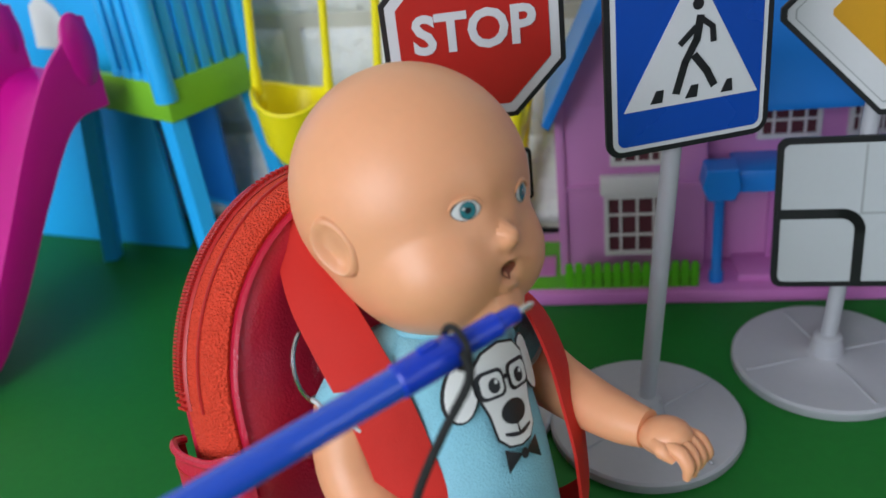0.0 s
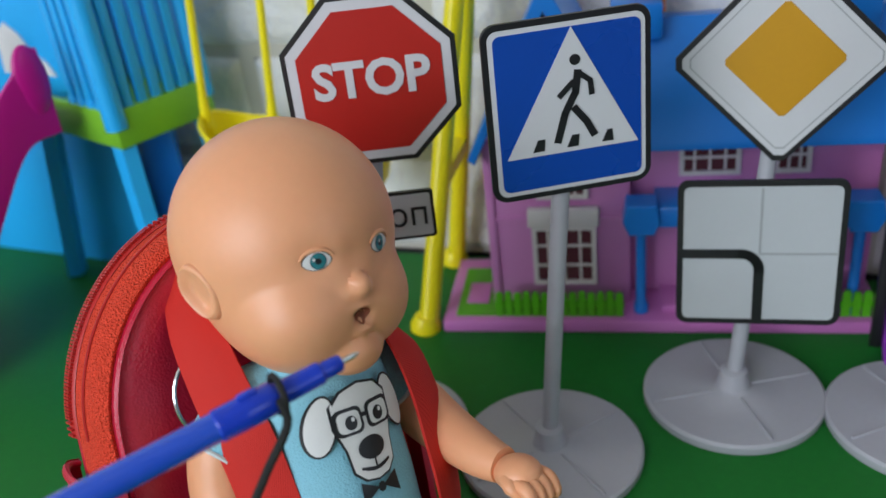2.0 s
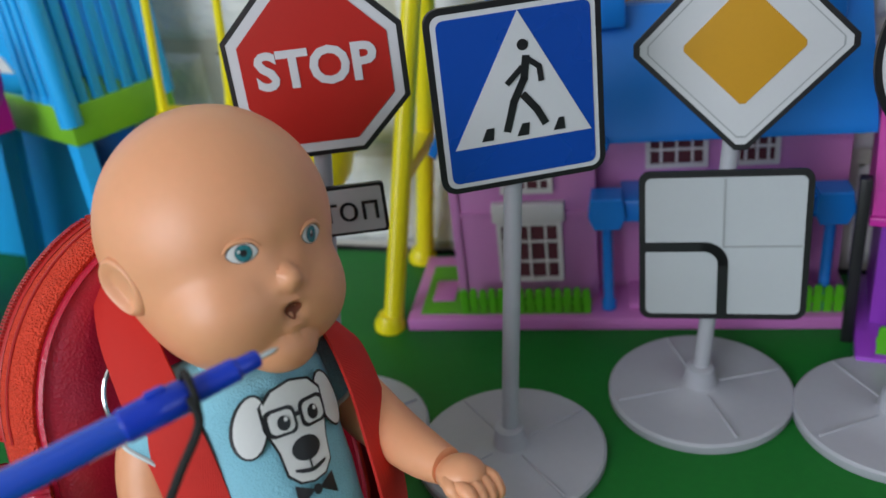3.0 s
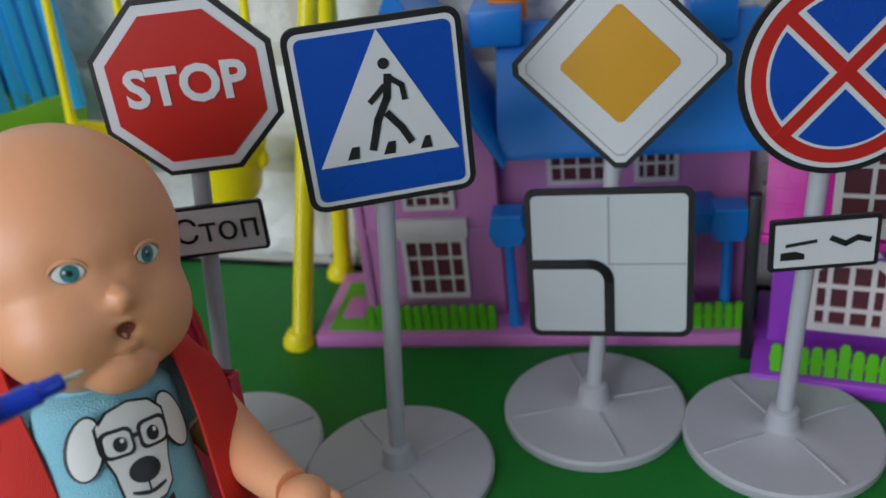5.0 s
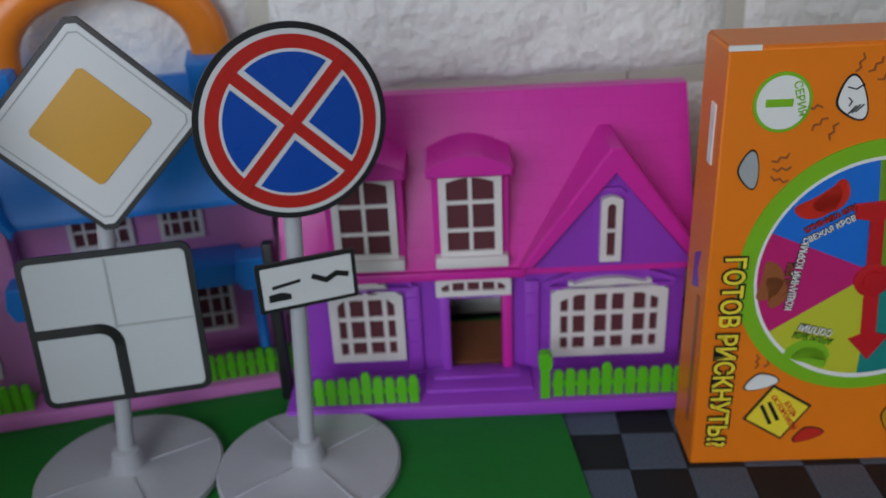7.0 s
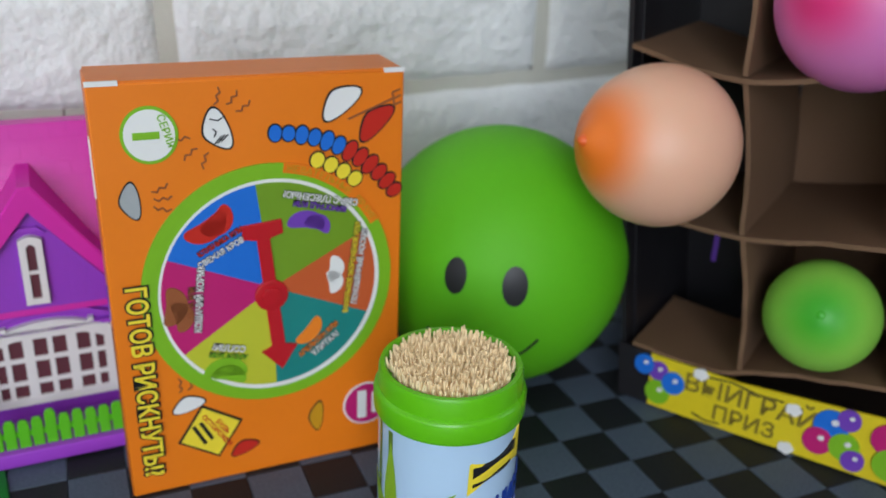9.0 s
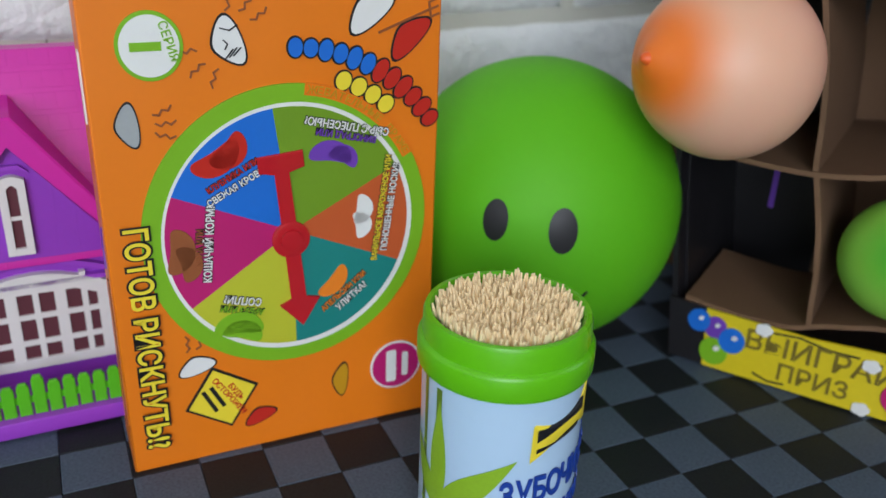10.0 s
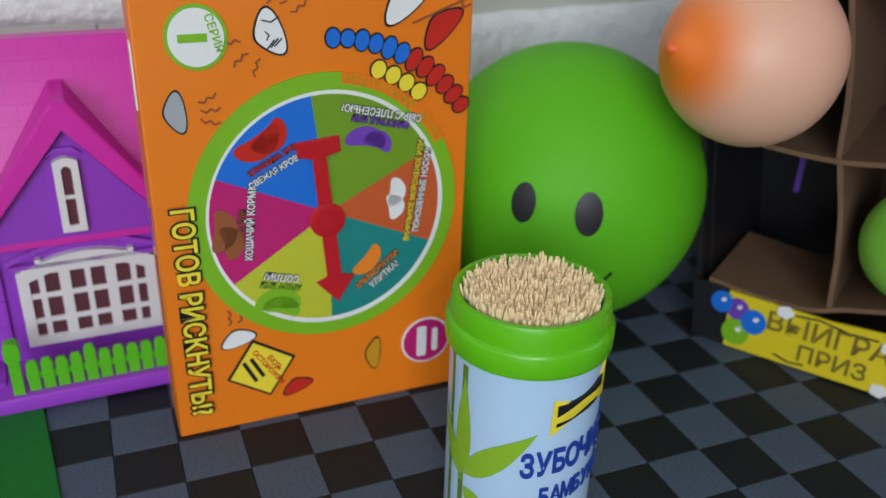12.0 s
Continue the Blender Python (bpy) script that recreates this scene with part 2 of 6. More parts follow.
def frame_prism(outer, inner, y0, y1, bm=None):
    """A ring between two outlines with as many points, from y0 to y1."""
    bm = bm or bmesh.new()
    rows = [[bm.verts.new((x, y, z)) for x, z in pts] for pts, y in ((outer, y0), (inner, y0), (inner, y1), (outer, y1))]
    n = len(outer)
    for k in range(4):
        for i in range(n):
            j = (i + 1) % n
            bm.faces.new((rows[k][i], rows[k][j], rows[(k + 1) % 4][j], rows[(k + 1) % 4][i]))
    return bm


def lathe(profile, seg=48, bm=None):
    """Turns a profile of (radius, height) about z."""
    bm = bm or bmesh.new()
    rings = []
    for r, z in profile:
        if r < 1e-6:
            rings.append([bm.verts.new((0, 0, z))])
        else:
            rings.append([bm.verts.new((r * math.cos(2 * math.pi * i / seg), r * math.sin(2 * math.pi * i / seg), z)) for i in range(seg)])
    for a, b in zip(rings, rings[1:]):
        for i in range(seg):
            j = (i + 1) % seg
            if len(a) == 1 and len(b) > 1:
                bm.faces.new((a[0], b[i], b[j]))
            elif len(b) == 1 and len(a) > 1:
                bm.faces.new((a[i], a[j], b[0]))
            elif len(a) > 1:
                bm.faces.new((a[i], a[j], b[j], b[i]))
    return bm


def smooth_path(pts, per=8):
    """Points on a smooth curve through the given ones."""
    p = [Vector(q) for q in pts]
    p = [2 * p[0] - p[1]] + p + [2 * p[-1] - p[-2]]
    out = []
    for i in range(1, len(p) - 2):
        for k in range(per):
            t = k / per
            out.append(0.5 * (2 * p[i] + (p[i + 1] - p[i - 1]) * t + (2 * p[i - 1] - 5 * p[i] + 4 * p[i + 1] - p[i + 2]) * t * t + (3 * p[i] - p[i - 1] - 3 * p[i + 1] + p[i + 2]) * t ** 3))
    return out + [p[-2]]


def tube(pts, radius, seg=10, bm=None, caps=True, flat=1.0, side=None):
    """A round (or flattened) tube along points; radius may be a list."""
    bm = bm or bmesh.new()
    pts = [Vector(p) for p in pts]
    rad = radius if isinstance(radius, (list, tuple)) else [radius] * len(pts)
    rings = []
    up = Vector(side) if side else Vector((0.13, 0.31, 0.94))
    for i, p in enumerate(pts):
        d = (pts[min(i + 1, len(pts) - 1)] - pts[max(i - 1, 0)]).normalized()
        a = d.cross(up)
        a = a.normalized() if a.length > 1e-4 else d.orthogonal().normalized()
        b = d.cross(a).normalized()
        if not side:
            up = -b if b.dot(up) < 0 else b
        rings.append([bm.verts.new(p + rad[i] * (math.cos(t) * b + flat * math.sin(t) * a)) for t in (2 * math.pi * k / seg for k in range(seg))])
    for r, s in zip(rings, rings[1:]):
        for k in range(seg):
            bm.faces.new((r[k], r[(k + 1) % seg], s[(k + 1) % seg], s[k]))
    if caps:
        bm.faces.new(rings[0][::-1])
        bm.faces.new(rings[-1])
    return bm


def ball(c, r, bm=None, u=24, v=16):
    """An ellipsoid at c with half axes r."""
    bm = bm or bmesh.new()
    r = r if isinstance(r, (tuple, list)) else (r, r, r)
    bmesh.ops.create_uvsphere(bm, u_segments=u, v_segments=v, radius=1, matrix=Matrix.Translation(c) @ Matrix.Diagonal((*r, 1)))
    return bm


def ring_pts(cx, cz, rx, rz, n=40, a0=0.0, a1=360.0):
    full = abs(a1 - a0 - 360) < 1e-6
    k = n if full else n - 1
    return [(cx + rx * math.cos(radians(a0 + (a1 - a0) * i / k)), cz + rz * math.sin(radians(a0 + (a1 - a0) * i / k))) for i in range(n)]


def round_rect(x0, x1, z0, z1, r, n=5):
    out = []
    for cx, cz, a in ((x1 - r, z1 - r, 0), (x0 + r, z1 - r, 90), (x0 + r, z0 + r, 180), (x1 - r, z0 + r, 270)):
        out += [(cx + r * math.cos(radians(a + 90 * i / n)), cz + r * math.sin(radians(a + 90 * i / n))) for i in range(n + 1)]
    return out


def arch_pts(x0, x1, z0, z1, rise, n=10):
    """A rectangle with a bowed top: z1 at the crown, rise below it at the sides."""
    out = [(x0, z0), (x1, z0)]
    for i in range(n + 1):
        t = i / n
        out.append((x1 + (x0 - x1) * t, z1 - rise + rise * math.sin(math.pi * t)))
    return out


def stroke(pts, w, y0, y1, bm=None):
    """A flat band of width w along points in x and z."""
    bm = bm or bmesh.new()
    for (xa, za), (xb, zb) in zip(pts, pts[1:]):
        d = Vector((xb - xa, zb - za))
        n = Vector((-d.y, d.x)).normalized() * w / 2
        e = d.normalized() * w * 0.2
        prism([(xa - e.x - n.x, za - e.y - n.y), (xb + e.x - n.x, zb + e.y - n.y), (xb + e.x + n.x, zb + e.y + n.y), (xa - e.x + n.x, za - e.y + n.y)], y0, y1, bm=bm)
    return bm


def writing(name, body, size, material, parent, m, depth=0.0002, bold=0.0, squeeze=1.0, align="CENTER", label=""):
    """Words in the built-in font as a mesh, upright in x and z, read from -y."""
    cu = bpy.data.curves.new(name, "FONT")
    cu.body, cu.size, cu.align_x, cu.align_y = body, size, align, "CENTER"
    cu.extrude, cu.offset, cu.resolution_u = depth, bold * size, 3
    tmp = new(name + "_source", cu)
    bpy.context.view_layer.update()
    me = bpy.data.meshes.new_from_object(tmp)
    bpy.data.objects.remove(tmp)
    me.transform(Matrix.Rotation(radians(90), 4, "X") @ Matrix.Diagonal((squeeze, 1, 1, 1)))
    me.materials.clear()
    me.materials.append(material)
    return part(name, me, material, parent, label, m)


def at(x, y, z, turn=0.0):
    """A place on an upright face, turned in its plane by degrees (to the left when positive)."""
    return Matrix.Translation((x, y, z)) @ Matrix.Rotation(radians(-turn), 4, "Y")

# ---- the large structure ----
WALL_Y = 0.55


def room():
    floor = single("floor", slab(-2.0, 2.2, -1.9, 0.75, -0.80, -0.75), FLOORWOOD, "brown wooden room floor below the table", "floor", kind="structure")
    single("ceiling", slab(-2.0, 2.2, -1.9, 0.75, 1.75, 1.82), PLASTER, "plain white plastered room ceiling", "ceiling", kind="structure")
    single("wall_west", slab(-2.0, -1.9, -1.9, 0.75, -0.75, 1.75), PLASTER, "plain pale plastered room wall", "wall", kind="structure")
    bm = slab(-1.9, -1.65, -1.68, -1.55, -0.75, 1.75)
    slab(-0.05, 2.1, -1.68, -1.55, -0.75, 1.75, bm=bm)
    slab(-1.65, -0.05, -1.68, -1.55, -0.75, 0.2, bm=bm)
    slab(-1.65, -0.05, -1.68, -1.55, 1.5, 1.75, bm=bm)
    single("wall_south", bm, PLASTER, "plain pale plastered wall with a window opening", "wall", kind="structure")
    bm = slab(2.0, 2.1, -1.55, -1.15, -0.75, 1.75)
    slab(2.0, 2.1, 0.05, 0.75, -0.75, 1.75, bm=bm)
    slab(2.0, 2.1, -1.15, 0.05, -0.75, 0.25, bm=bm)
    slab(2.0, 2.1, -1.15, 0.05, 1.45, 1.75, bm=bm)
    single("wall_east", bm, PLASTER, "plain pale plastered wall with a window opening", "wall", kind="structure")
    single("wall_backing", slab(-1.9, 2.0, WALL_Y + 0.012, WALL_Y + 0.1, -0.75, 1.75), MORTAR, "room wall behind white foam brick panels", "wall", kind="structure")


def table():
    top = single("table_top", slab(-0.95, 1.45, -0.75, WALL_Y + 0.01, -0.03, -0.003, 0.003), TABLE_DARK, "dark table top under a checked covering", "table", kind="structure")
    single("table_stand", slab(-0.85, 1.35, -0.6, WALL_Y - 0.05, -0.75, -0.03, 0.01), WOOD, "plain brown table body below the checked top", "table", kind="structure")
    return top


TILE, TILE_TURN, TILE_O = 0.0285, -6.0, (0.548, 0.299)


def checks():
    """The checked covering: thin square pieces, the near ones singly, the rest joined."""
    s = TILE / 2 - 0.00012
    shapes = []
    for m in (TABLE_DARK, TABLE_BLUE):
        shapes.append(mesh_of("check", slab(-s, s, -s, s, -0.003, 0.0, 0.0003, 1), m, False))
    cover = thing("table_covering", "slate blue and charcoal checked vinyl table covering", "table covering", pose(TILE_O[0], TILE_O[1], 0, 0, 0, TILE_TURN), kind="structure")
    rest = [bmesh.new(), bmesh.new()]
    spin = Matrix.Rotation(radians(TILE_TURN), 2)
    for i in range(-54, 34):
        for j in range(-40, 16):
            x, y = (i + 0.5) * TILE, (j + 0.5) * TILE
            far = (spin @ Vector((x, y))) + Vector(TILE_O)
            if far.y > WALL_Y - 0.012 or far.y < -0.73 or not -0.93 < far.x < 1.43:
                continue
            k = (i + j + 1) % 2
            if -11 <= i < 9 and -7 <= j < 7:
                part("check", shapes[k], None, cover, m=Matrix.Translation((x, y, 0)))
            else:
                slab(x - s, x + s, y - s, y + s, -0.003, 0.0, bm=rest[k])
    for k, m in enumerate((TABLE_DARK, TABLE_BLUE)):
        ob = part("far_checks", rest[k], m, cover)
        ob["kind"] = "stuff"


def foam_bricks():
    """White foam brick panels: rough puffed bricks over a paler joint."""
    wall = thing("wall_north", "white foam brick wall panels with rough puffed bricks", "wall", pose(0, WALL_Y, 0), kind="structure")
    part("mortar", slab(-1.2, 0.3085, 0.004, 0.012, 0.0, 0.75), MORTAR, wall)
    part("mortar", slab(0.3095, 1.6, 0.004, 0.012, 0.0, 0.75), MORTAR, wall)
    L, Hh = 0.275, 0.0765
    shapes = []
    for v in range(5):
        bm = bmesh.new()
        nx, nz = 66, 20
        w, h = L - 0.012, Hh - 0.010
        vs = {}
        for i in range(nx + 1):
            for k in range(nz + 1):
                x, z = w * i / nx, h * k / nz
                e = min(x, w - x, z, h - z)
                edge = 1 - math.exp(-e / 0.0035)
                q = Vector((x * 32 + 9.1 * v, z * 32, v * 3.7))
                d = 0.0052 * edge + edge * (0.0022 * noise.noise(q) + 0.0014 * noise.noise(q * 2.6) + 0.0007 * noise.noise(q * 6.5))
                wob = 0.0016 * noise.noise(Vector((x * 26, z * 26, 5 + v)))
                vs[i, k] = bm.verts.new((x + wob, 0.004 - d, z + wob))
        for i in range(nx):
            for k in range(nz):
                bm.faces.new((vs[i, k], vs[i + 1, k], vs[i + 1, k + 1], vs[i, k + 1]))
        shapes.append(mesh_of("foam_brick", bm, BRICK_W))
    rnd = random.Random(4)
    for row in range(-1, 6):
        z = 0.152 + (row - 1) * Hh + 0.005
        for col in range(-5, 6):
            x = 0.3715 + (col - (0.5 if row % 2 == 0 else 0.0)) * L + 0.006
            if z < -0.05:
                continue
            part("foam_brick", rnd.choice(shapes), None, wall, m=Matrix.Translation((x, 0, z)))


room()
table()
foam_bricks()

# the green play mat
bm = slab(-0.93, 0.2465, -0.62, 0.543, 0.0, 0.0016, 0.0005, 1)
single("play_mat", bm, MATGREEN, "smooth bottle green play mat lying on the table", "mat", pose(0, 0, 0, 0, 0, 0))

# ---- road signs ----


def sign_stand(name, label, base, face, turn, zc, top_z, group):
    """A disc base with ribs, a socket and a round pole that leans slightly back to the sign."""
    bx, by = base
    th = thing(name, label, "road sign", pose(bx, by, 0.0016), group)
    part("base", lathe([(0, 0), (0.0455, 0), (0.0462, 0.0012), (0.0462, 0.0048), (0.0450, 0.0060), (0.030, 0.0066), (0.0105, 0.0070), (0.0085, 0.0085), (0.0068, 0.018), (0.0052, 0.019), (0, 0.019)], 64), GREY, th)
    for a in range(4):
        rib = slab(0.008, 0.043, -0.0007, 0.0007, 0.0062, 0.0074, 0.0003, 1)
        part("rib", rib, GREY, th, m=pose(0, 0, 0, 0, 0, 90 * a + 20 + turn))
    d = Vector((math.cos(radians(turn)), math.sin(radians(turn)), 0))
    back = Vector((-d.y, d.x, 0))
    lean = Vector((face[0] - bx, face[1] - by, 0))
    slope = (lean.dot(back) + 0.0058) / zc
    side = lean.dot(d) / zc
    part("pole", tube([(0, 0, 0.012), tuple(d * side * top_z + back * slope * top_z + Vector((0, 0, top_z)))], 0.0040, 20), GREY, th)
    m = Matrix.Identity(4)
    up = (back * slope + Vector((0, 0, 1))).normalized()
    m.col[0][:3], m.col[1][:3], m.col[2][:3] = d, up.cross(d), up
    m.translation = d * lean.dot(d) - back * 0.0058 - Vector((0, 0, 0.0016))
    return th, m


def on(th, m):
    """Lets parts stand in the sign's own plane."""
    def add(name, bm, material, label=""):
        return part(name, bm, material, th, label, m)
    return add


def octagon(cx, cz, r):
    return [(cx + r * math.cos(radians(22.5 + 45 * i)), cz + r * math.sin(radians(22.5 + 45 * i))) for i in range(8)]


def make_signs():
    group = "toy road signs"
    # stop sign
    th, m = sign_stand("stop_sign", "red octagonal toy stop sign with a lettered plate below", (-0.156, 0.350), (-0.1355, 0.357), 20, 0.1965, 0.205, group)
    add = on(th, m)
    cx, cz = 0.0, 0.1965
    add("rim", prism(octagon(cx, cz, 0.0405), -0.0010, 0.0010, 0.0003), BLACK)
    add("border", prism(octagon(cx, cz, 0.0380), -0.0014, -0.0009), FACE_WHITE)
    add("face", prism(octagon(cx, cz, 0.0335), -0.0018, -0.0013), SIGN_RED)
    writing("lettering", "STOP", 0.0215, FACE_WHITE, th, m @ at(cx, -0.0021, cz + 0.001), bold=0.032, squeeze=0.98, label="white capital lettering")
    add("plate_rim", prism(round_rect(-0.024, 0.020, 0.1195, 0.1435, 0.002), -0.0010, 0.0010), BLACK)
    add("plate", prism(round_rect(-0.0225, 0.0185, 0.121, 0.142, 0.001), -0.0014, -0.0009), FACE_WHITE)
    writing("plate_lettering", "Стоп", 0.0165, BLACK, th, m @ at(-0.002, -0.0017, 0.1315), squeeze=1.0)

    # crossing sign
    th, m = sign_stand("crossing_sign", "blue square toy crossing sign with white triangle", (-0.0655, 0.351), (-0.0505, 0.357), 27, 0.185, 0.20, group)
    add = on(th, m)
    x0, x1, z0, z1 = -0.0345, 0.0345, 0.1475, 0.2225
    add("rim", prism(round_rect(x0, x1, z0, z1, 0.006), -0.0010, 0.0010, 0.0003), BLACK)
    add("border", prism(round_rect(x0 + 0.0025, x1 - 0.0025, z0 + 0.0025, z1 - 0.0025, 0.004), -0.0014, -0.0009), FACE_WHITE)
    add("face", prism(round_rect(x0 + 0.0045, x1 - 0.0045, z0 + 0.0045, z1 - 0.0045, 0.003), -0.0018, -0.0013), SIGN_BLUE)
    tri = [(-0.0275, 0.1665), (0.0285, 0.1665), (0.0015, 0.2180)]
    add("triangle", prism(tri, -0.0022, -0.0017), FACE_WHITE)
    bm = stroke([(0.0035, 0.2000), (0.0022, 0.1915), (-0.0025, 0.1830), (-0.0060, 0.1715)], 0.0030, -0.0026, -0.0021)
    add("pictogram_bar", bm, BLACK)
    add("pictogram_bar", stroke([(0.0015, 0.1850), (0.0065, 0.1785), (0.0095, 0.1725)], 0.0030, -0.0027, -0.0021), BLACK)
    add("pictogram_bar", stroke([(0.0035, 0.1995), (0.0085, 0.1955), (0.0090, 0.1900)], 0.0022, -0.0027, -0.0021), BLACK)
    add("pictogram_bar", stroke([(0.0015, 0.1960), (-0.0045, 0.1905)], 0.0022, -0.0028, -0.0021), BLACK)
    add("pictogram_dot", prism(ring_pts(0.0025, 0.2048, 0.0022, 0.0022, 16), -0.0026, -0.0021), BLACK)
    for x in (-0.0135, 0.0010, 0.0160):
        stripe = prism([(x - 0.0022 - 0.001, 0.1685), (x + 0.0016, 0.1685), (x + 0.0022 - (0.001 if x > 0.01 else 0), 0.1735), (x - 0.0008, 0.1735)], -0.0026, -0.0021)
        add("stripe", stripe, BLACK)

    # priority sign, with a turn plate below
    th, m = sign_stand("priority_sign", "amber diamond toy priority sign above a white junction plate", (0.0205, 0.412), (0.0325, 0.4255), 6, 0.150, 0.20, group)
    add = on(th, m)
    cx, cz = 0.0015, 0.1820

    def dia(r, c=0.10):
        out = []
        for k in range(4):
            a = radians(90 * k)
            for s in (-1, 1):
                out.append((cx + r * ((1 - c) * math.cos(a) - s * c * math.sin(a) * 0.9), cz + r * ((1 - c) * math.sin(a) + s * c * math.cos(a) * 0.9)))
        return out
    add("rim", prism(dia(0.0500, 0.06), -0.0010, 0.0010, 0.0003), BLACK)
    add("border", prism(dia(0.0465, 0.05), -0.0014, -0.0009), FACE_WHITE)
    add("border_line", frame_prism(dia(0.0432, 0.05), dia(0.0424, 0.05), -0.0016, -0.0012), LINE)
    add("face", prism(dia(0.0268, 0.05), -0.0018, -0.0013), SIGN_YEL)
    x0, x1, z0, z1 = -0.0435, 0.0345, 0.0495, 0.1255
    add("plate_rim", prism(round_rect(x0, x1, z0, z1, 0.005), -0.0010, 0.0010, 0.0003), BLACK)
    add("plate", prism(round_rect(x0 + 0.003, x1 - 0.003, z0 + 0.003, z1 - 0.003, 0.003), -0.0014, -0.0009), PALE)
    px, pz = -0.0045, 0.0880
    add("plate_line", stroke([(px, z1 - 0.004), (px, pz)], 0.0011, -0.0017, -0.0012, stroke([(px, pz), (x1 - 0.004, pz)], 0.0011, -0.0017, -0.0012)), LINE)
    bend = [(x0 + 0.002, pz)] + [(px - 0.009 + 0.009 * math.sin(radians(a)), pz - 0.009 + 0.009 * math.cos(radians(a))) for a in range(0, 91, 10)] + [(px, z0 + 0.002)]
    add("turn_mark", stroke(bend, 0.0048, -0.0020, -0.0015), BLACK)

    # no stopping sign
    th, m = sign_stand("no_stopping_sign", "round blue and red toy no stopping sign with a small plate", (0.111, 0.4055), (0.1205, 0.412), 15, 0.170, 0.20, group)
    add = on(th, m)
    cx, cz = 0.0020, 0.1815
    add("rim", prism(ring_pts(cx, cz, 0.0415, 0.0425, 64), -0.0010, 0.0010, 0.0003), BLACK)
    add("border", prism(ring_pts(cx, cz, 0.0388, 0.0398, 64), -0.0014, -0.0009), FACE_WHITE)
    add("ring", prism(ring_pts(cx, cz, 0.0366, 0.0376, 64), -0.0018, -0.0013), SIGN_RED)
    add("inner_ring", prism(ring_pts(cx, cz, 0.0308, 0.0318, 64), -0.0020, -0.0015), FACE_WHITE)
    for k in range(4):
        a0 = 90 * k + 45
        pts = ring_pts(cx, cz, 0.0295, 0.0305, 14, a0 + 9.5, a0 + 80.5)
        mid = radians(a0 + 45)
        pts.append((cx + 0.0068 * math.cos(mid), cz + 0.0070 * math.sin(mid)))
        add("blue_field", prism(pts, -0.0024, -0.0019), SIGN_BLUE)
    for s in (1, -1):
        add("red_bar", stroke([(cx - 0.0245, cz - s * 0.0250), (cx + 0.0245, cz + s * 0.0250)], 0.0052, -0.0023 - 0.0002 * s, -0.0018), SIGN_RED)
    add("plate_rim", prism(round_rect(-0.0235, 0.0225, 0.0955, 0.1195, 0.001), -0.0010, 0.0010, 0.0003), BLACK)
    add("plate", prism(round_rect(-0.0215, 0.0205, 0.0975, 0.1175, 0.0005), -0.0014, -0.0009), FACE_WHITE)
    add("plate_mark", prism([(-0.019, 0.101), (-0.009, 0.101), (-0.009, 0.1035), (-0.013, 0.105), (-0.019, 0.1045)], -0.0018, -0.0013), BLACK)
    add("plate_mark", prism([(-0.017, 0.107), (-0.004, 0.1085), (-0.004, 0.110), (-0.017, 0.1085)], -0.0018, -0.0013), BLACK)
    add("plate_mark", stroke([(0.002, 0.110), (0.008, 0.107), (0.013, 0.1095), (0.018, 0.108)], 0.0025, -0.0018, -0.0013), BLACK)


make_signs()

# ---- toy houses ----


def picket_mesh(h, w, mt):
    return mesh_of("picket", prism([(-w / 2, 0), (w / 2, 0), (w / 2, h - w * 0.4), (w * 0.28, h), (-w * 0.28, h), (-w / 2, h - w * 0.4)], -0.0010, 0.0010, 0.0004), mt)


def fence(name, x0, x1, y, z, h, step, parent, tall=()):
    f = new(name)
    f.parent = parent
    me = picket_mesh(h, step * 0.82, FENCE)
    n = max(2, round((x1 - x0) / step))
    for i in range(n):
        k = 1.0 + (0.22 if i in tall else 0.03 * math.sin(i * 2.3))
        part("picket", me, None, f, m=Matrix.Translation((x0 + (i + 0.5) * (x1 - x0) / n, y, z)) @ Matrix.Diagonal((1, 1, k, 1)))
    part("rail", slab(x0, x1, y + 0.0005, y + 0.0018, z + h * 0.35, z + h * 0.55), FENCE, f)
    return f


